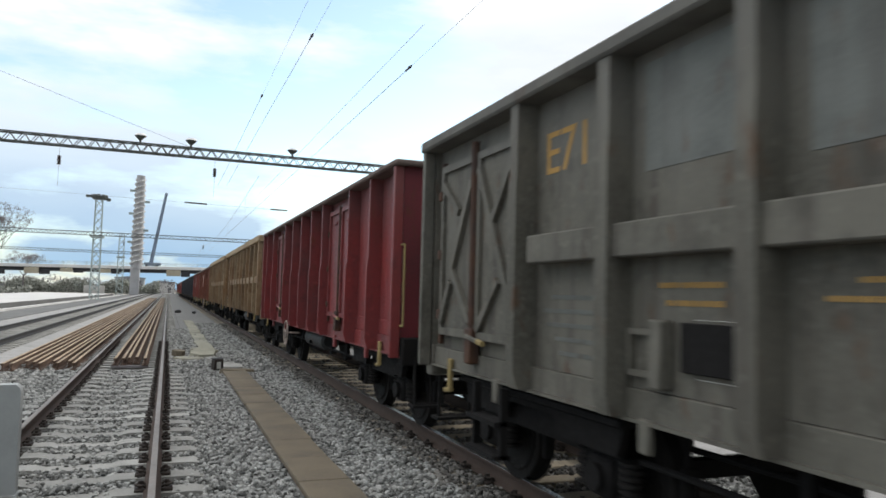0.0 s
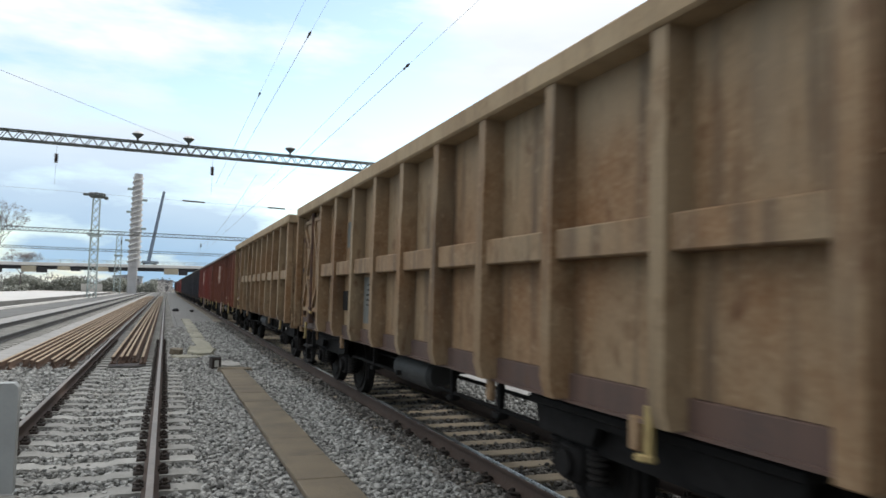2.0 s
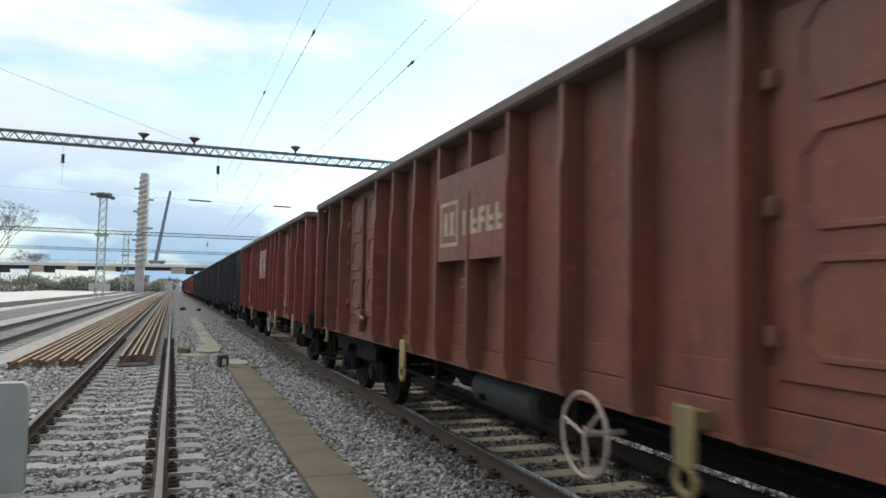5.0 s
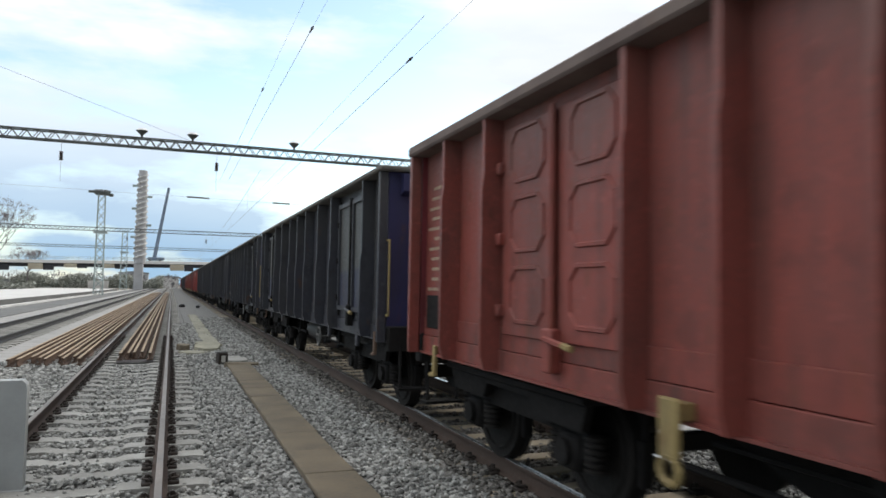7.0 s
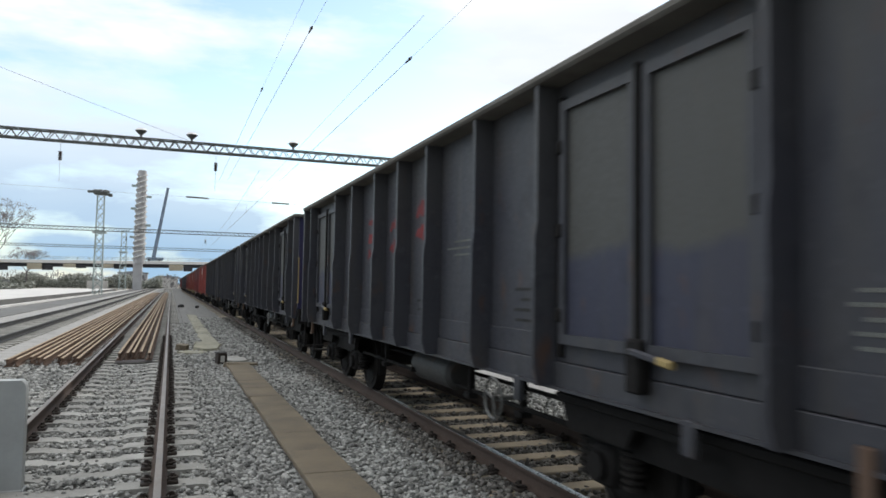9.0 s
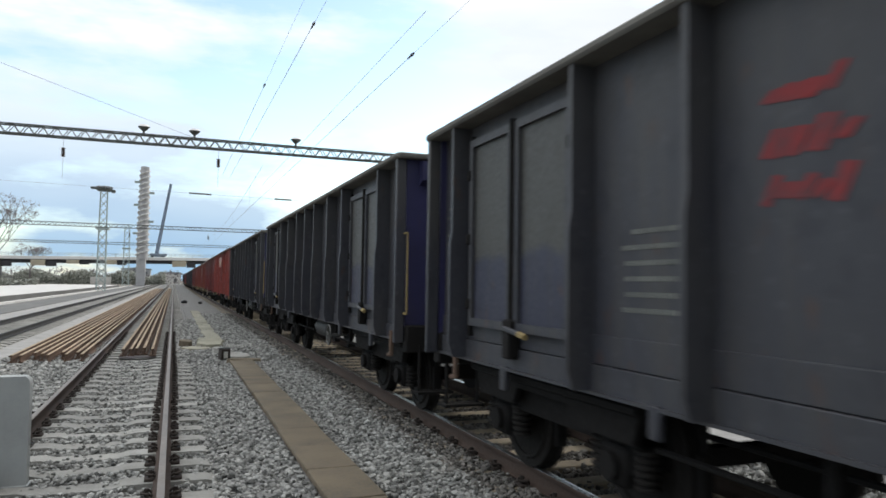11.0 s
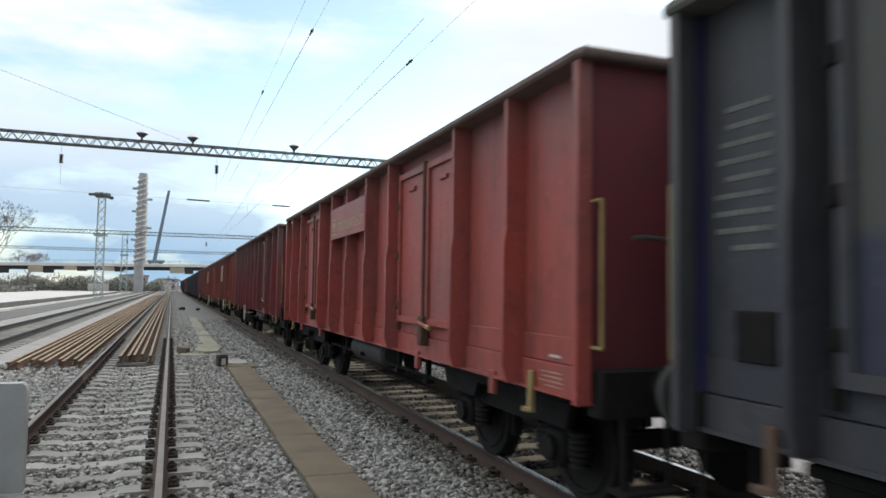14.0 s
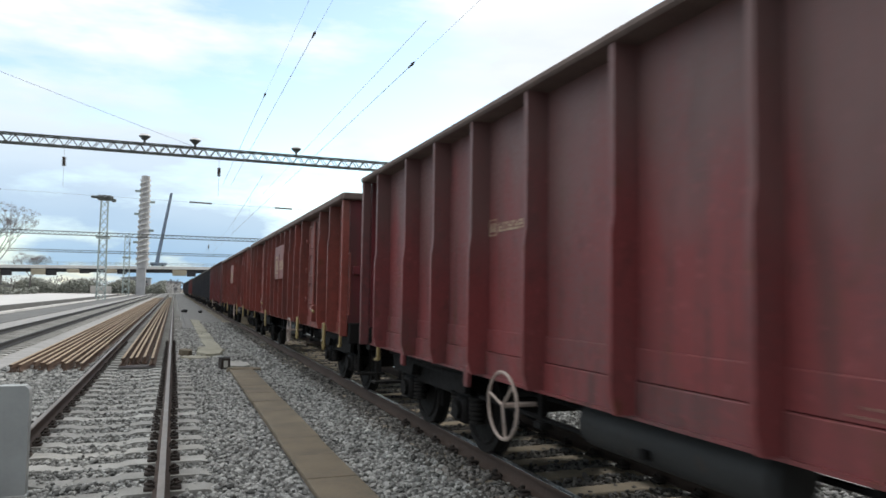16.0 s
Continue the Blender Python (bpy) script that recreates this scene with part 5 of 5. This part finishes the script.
# ---- lattice light masts ----
def lattice_mast(x, y, h, w0, w1, head):
    t = thing("light_mast", "tall green-grey lattice mast with a lamp platform on top" if head else "green-grey lattice mast beside the tracks", "light mast", group="lattice masts", m=pose(x, y, -0.4))
    for sx in (-1, 1):
        for sy in (-1, 1):
            bm = BM()
            strut(bm, (sx * w0 / 2, sy * w0 / 2, 0), (sx * w1 / 2, sy * w1 / 2, h), 0.11)
            part("leg", bm, "galv", t)
    bm = BM()
    n = 12
    for k in range(n):
        za, zb = h * k / n, h * (k + 1) / n
        wa, wb = w0 + (w1 - w0) * k / n, w0 + (w1 - w0) * (k + 1) / n
        for s in (-1, 1):
            for q in (-1, 1):
                strut(bm, (-wa / 2 * q, s * wa / 2, za), (wb / 2 * q, s * wb / 2, zb), 0.05)
                strut(bm, (s * wa / 2, -wa / 2 * q, za), (s * wb / 2, wb / 2 * q, zb), 0.05)
    tagged(part("bracing", bm, "galv", t), kind="stuff")
    bm = BM()
    zz = h * 0.62
    box(bm, -0.95, 0.95, -0.95, 0.95, zz, zz + 0.35, 0.05)
    part("collar", bm, "galv", t)
    if head:
        bm = BM()
        box(bm, -1.0, 1.0, -0.9, 0.9, h, h + 0.5, 0.1)
        box(bm, -1.9, -1.0, -0.3, 0.3, h + 0.25, h + 0.6, 0.08)
        box(bm, 1.0, 1.6, -0.3, 0.3, h - 0.2, h + 0.25, 0.08)
        for a in range(8):
            c, s_ = math.cos(a * math.pi / 4), math.sin(a * math.pi / 4)
            box(bm, c * 0.9 - 0.3, c * 0.9 + 0.3, s_ * 0.9 - 0.3, s_ * 0.9 + 0.3, h + 0.3, h + 0.7, 0.08)
        tagged(part("lamp_platform", bm, "gantry", t), kind="stuff")
    return t


lattice_mast(-10.5, 120.5, 15.6, 1.25, 0.95, True)
lattice_mast(-11.1, 190, 15.2, 1.5, 1.1, False)

# ---- road bridge, pylon and crane ----
bridge = thing("road_bridge", "long pale concrete road bridge on dark girders across the yard", "bridge", m=pose(0, 0, 0, 0, -0.78, 0))
BY = 226.0
bm = BM()
box(bm, -190, 160, BY, BY + 11, 7.45, 8.35, 0.05)
part("deck", bm, "deckconc", bridge)
for yy in (0.6, 9.4):
    bm = BM()
    box(bm, -190, 160, BY + yy, BY + yy + 0.8, 6.6, 7.45)
    part("girder", bm, "bridgesteel", bridge)
bm = BM()
for i in range(115):
    x = -190 + i * 3
    box(bm, x, x + 0.10, BY + 0.1, BY + 0.2, 8.35, 9.3)
for z in (8.7, 9.0, 9.25):
    box(bm, -190, 160, BY + 0.1, BY + 0.2, z, z + 0.06)
part("railing", bm, "galv", bridge)
for x, w, zb in ((-35.7, 3.6, 5.7), (-27.0, 3.2, 6.3), (-17.2, 3.2, 6.2), (1.4, 4.0, 5.6), (-47, 4, 5.6), (22, 4, 5.6), (-60, 4, 5.6), (-75, 4, 5.6)):
    bm = BM()
    box(bm, x - w / 2, x + w / 2, BY - 0.3, BY + 2, zb, 7.3, 0.1)
    part("bearing_block", bm, "beige", bridge, "cream-painted bearing block")
    bm = BM()
    box(bm, x + w / 2 + 0.1, x + w / 2 + 2.6, BY + 0.2, BY + 2, zb - 0.2, 6.9, 0.1)
    part("girder_haunch", bm, "bridgesteel", bridge)
for x in (-62, -46.5, 24, 40):
    bm = BM()
    box(bm, x - 0.8, x + 0.8, BY + 3, BY + 7, -1.2, 6.4, 0.15)
    part("pier", bm, "pylon", bridge)

pylon = thing("bridge_pylon", "tall pale concrete pylon wrapped in spiral sheeting", "pylon", m=pose(-8.8, 222, -0.36))
bm = BM()
box(bm, -1.5, 1.0, -1.2, 1.2, 0, 8.0, 0.15)
rod(bm, (0, 0, 7.8), (0, 0, 34.6), 1.55, 18, 1.15)
part("shaft", bm, "pylon", pylon)
for start in (0.0, math.pi):
    bm = BM()
    pts = []
    for i in range(8 * 14 + 1):
        a = start + 2 * math.pi * i / 14
        r = 1.68 - 0.4 * i / 112
        pts.append((r * math.cos(a), r * math.sin(a), 9.0 + 24.5 * i / 112))
    tube(bm, pts, 0.26, 5)
    part("spiral_wrap", bm, "wrap", pylon, "pale spiral sheeting")
bm = BM()
for zz, q in ((29.8, -1), (26.8, 1), (23.2, -1), (18.5, 1), (15.0, -1)):
    box(bm, min(0, q * 2.7), max(0, q * 2.7), -0.3, 0.3, zz, zz + 0.6)
tagged(part("bracket", bm, "galv", pylon), kind="stuff")

crane = thing("mobile_crane", "blue-grey crane with its boom raised behind the bridge", "crane", m=pose(-4.9, 231.5, 8.30))
bm = BM()
box(bm, -2.2, 2.6, -1.3, 1.3, 0.5, 1.25, 0.2)
box(bm, -1.8, 2.2, -1.1, 1.1, 0.3, 0.5, 0.05)
part("carriage", bm, "crane", crane)
bm = BM()
rod(bm, (-0.3, 0, 1.0), (3.1, 0, 22.6), 0.55, 4, 0.38)
part("boom", bm, "crane", crane)
for x in (-2.2, 2.0):
    bm = BM()
    rod(bm, (x * 0.7, -1.4, 0.32), (x * 0.7, 1.4, 0.32), 0.32, 14)
    part("axle", bm, "blackbag", crane)


# ---- distance: scrub, bare trees, sheds ----
def shrub_belt(name, x0, x1, y, n, hmax, seed, mat, label):
    rng = np.random.default_rng(seed)
    vs, fs = [], []
    for i in range(n):
        x, yy = rng.uniform(x0, x1), y + rng.uniform(-4, 4)
        hh = hmax * (0.45 + 0.55 * abs(math.sin(x * 0.21 + seed)) * rng.uniform(0.6, 1.0))
        z = -0.3 + hh * rng.uniform(0, 1)
        s = rng.uniform(0.2, 0.55)
        b = len(vs)
        d1, d2 = rng.normal(size=3), rng.normal(size=3)
        d1, d2 = d1 / np.linalg.norm(d1) * s, d2 / np.linalg.norm(d2) * s
        c = np.array([x, yy, z])
        vs += [tuple(c - d1), tuple(c - d2 * 0.6), tuple(c + d1), tuple(c + d2 * 0.6)]
        fs.append((b, b + 1, b + 2, b + 3))
    me = bpy.data.meshes.new(name)
    me.from_pydata(vs, [], fs)
    me.materials.append(M[mat])
    return tagged(new(name, me), label, "shrubs", kind="stuff")


shrub_belt("scrub_belt", -130, -3, 290, 34000, 5.6, 2, "leaf", "dull green-grey belt of scrub beyond the bridge")
shrub_belt("bare_scrub", -140, 60, 340, 9000, 7.0, 5, "bark", "grey bare winter scrub beyond the bridge")
shrub_belt("trackside_scrub", -70, -34, 215, 2500, 2.6, 8, "leaf", "low dull shrubs along the yard's edge")


def bare_tree(x, y, h, seed):
    rng = random.Random(seed)
    t = thing("bare_tree", "leafless grey tree beside the yard", "tree", group="bare trees", m=pose(x, y, -0.36))
    tips = []
    bm = BM()
    rod(bm, (0, 0, 0), (0.1, 0, h * 0.4), 0.28, 8, 0.2)

    def limb(p, d, l, r, depth):
        q = p + d * l
        rod(bm, p, q, r, 5, r * 0.6)
        if depth == 0:
            tips.append(q)
            return
        for _ in range(3):
            e = (d + Vector((rng.uniform(-.8, .8), rng.uniform(-.8, .8), rng.uniform(-.2, .6)))).normalized()
            limb(q, e, l * rng.uniform(0.6, 0.85), r * 0.6, depth - 1)
    for _ in range(5):
        limb(Vector((0.1, 0, h * rng.uniform(0.28, 0.4))), Vector((rng.uniform(-.8, .8), rng.uniform(-.8, .8), 1)).normalized(), h * 0.2, 0.13, 3)
    part("trunk", bm, "bark", t)
    bm = BM()
    for p in tips:
        for _ in range(7):
            d = Vector((rng.uniform(-1, 1), rng.uniform(-1, 1), rng.uniform(-.3, 1))).normalized()
            rod(bm, p, p + d * rng.uniform(0.5, 1.2), 0.03, 3, 0.01)
    part("crown", bm, "bark", t, "fine bare twigs")
    return t


bare_tree(-42, 205, 25, 1)
bare_tree(-47, 212, 24, 2)
bare_tree(-40, 240, 13, 3)


def shed(x, y, w, d, h, mat, label):
    t = thing("far_building", label, "building", group="far buildings", m=pose(x, y, -0.36))
    bm = BM()
    box(bm, -w / 2, w / 2, 0, d, 0, h)
    part("wall", bm, mat, t)
    bm = BM()
    prism(bm, [(-w / 2 - 0.4, h), (w / 2 + 0.4, h), (w / 2 + 0.4, h + 0.3), (0, h + 0.9), (-w / 2 - 0.4, h + 0.3)], -0.3, d + 0.3)
    part("roof", bm, "roofing", t)
    n = max(2, int(w / 4))
    for i in range(n):
        xx = -w / 2 + (i + 0.5) * w / n
        for zz in range(1 if h < 5 else 2):
            bm = BM()
            box(bm, xx - 0.7, xx + 0.7, -0.06, 0.1, 1.2 + zz * 3, 2.6 + zz * 3)
            part("window", bm, "glass", t)
    return t


shed(-16, 345, 12, 10, 6.5, "wall_b", "grey clad building at the end of the yard")
shed(-2, 360, 10, 10, 5.0, "wall_a", "pale plastered building at the end of the yard")
for x, y in ((-46, 232), (-54, 205), (-22, 252)):
    t = thing("container", "pale steel container standing at the yard's edge", "container", group="yard containers", m=pose(x, y, -0.36, 0, 0, 4))
    bm = BM()
    box(bm, -3, 3, -1.2, 1.2, 0.15, 2.6, 0.05)
    for i in range(14):
        box(bm, -2.9 + i * 0.43, -2.75 + i * 0.43, -1.24, -1.2, 0.3, 2.45)
    part("body", bm, "wall_a", t)
    bm = BM()
    for sx in (-2.7, 2.7):
        box(bm, sx - 0.2, sx + 0.2, -1.2, 1.2, 0, 0.15)
    part("skid", bm, "clip", t)

# ---- marker post in the empty track ----
cab = thing("trackside_post", "stout pale grey rounded marker post standing in the empty track", "marker post", m=pose(-1.335, 7.4, -0.20))
bm = BM()
prism(bm, [(-.155, 0.0), (.155, 0.0), (.155, .92), (.145, .965), (.115, .995), (-.115, .995), (-.145, .965), (-.155, .92)], -0.07, 0.07)
part("post", bm, "cabinet", cab)
bm = BM()
box(bm, -.17, .17, -0.085, 0.085, -0.02, 0.03, 0.006)
part("foot", bm, "cabinet", cab)

# ---- ballast stones ----
scatter_stones("ballast_stones", [
    (-3.6, -1.95, 3.3, 16, -0.198, 480, 0.027), (-1.45, -0.15, 3.3, 18, -0.207, 620, 0.025, 3.0), (-2.0, -1.64, 3.3, 22, -0.195, 620, 0.026), (0.06, 0.42, 3.3, 22, -0.205, 620, 0.025, 3.0),
    (0.40, 1.23, 3.3, 17, -0.190, 700, 0.026), (1.76, 2.75, 2.6, 17, -0.182, 700, 0.026), (4.82, 6.3, 2.6, 18, -0.21, 260, 0.034),
    (-3.6, -1.66, 16, 26, -0.198, 110, 0.045), (0.05, 1.15, 17, 36, -0.190, 160, 0.038), (1.15, 2.7, 17, 42, -0.185, 160, 0.038)], 11, "stone", "loose angular grey ballast stones between the tracks")
# stones beside and under the train, with its shade painted into their colour
scatter_stones("stained_stones", [
    (2.62, 3.12, 2.6, 17, -0.182, 640, 0.026), (3.3, 4.62, 2.6, 18, -0.205, 480, 0.027, -3.0), (2.6, 3.1, 17, 42, -0.187, 160, 0.038), (3.3, 4.62, 18, 36, -0.21, 120, 0.038, -3.0)], 12, "dirty_shaded_stone", "ballast stones along the rails, darkened by brake dust and painted shade")

motions()
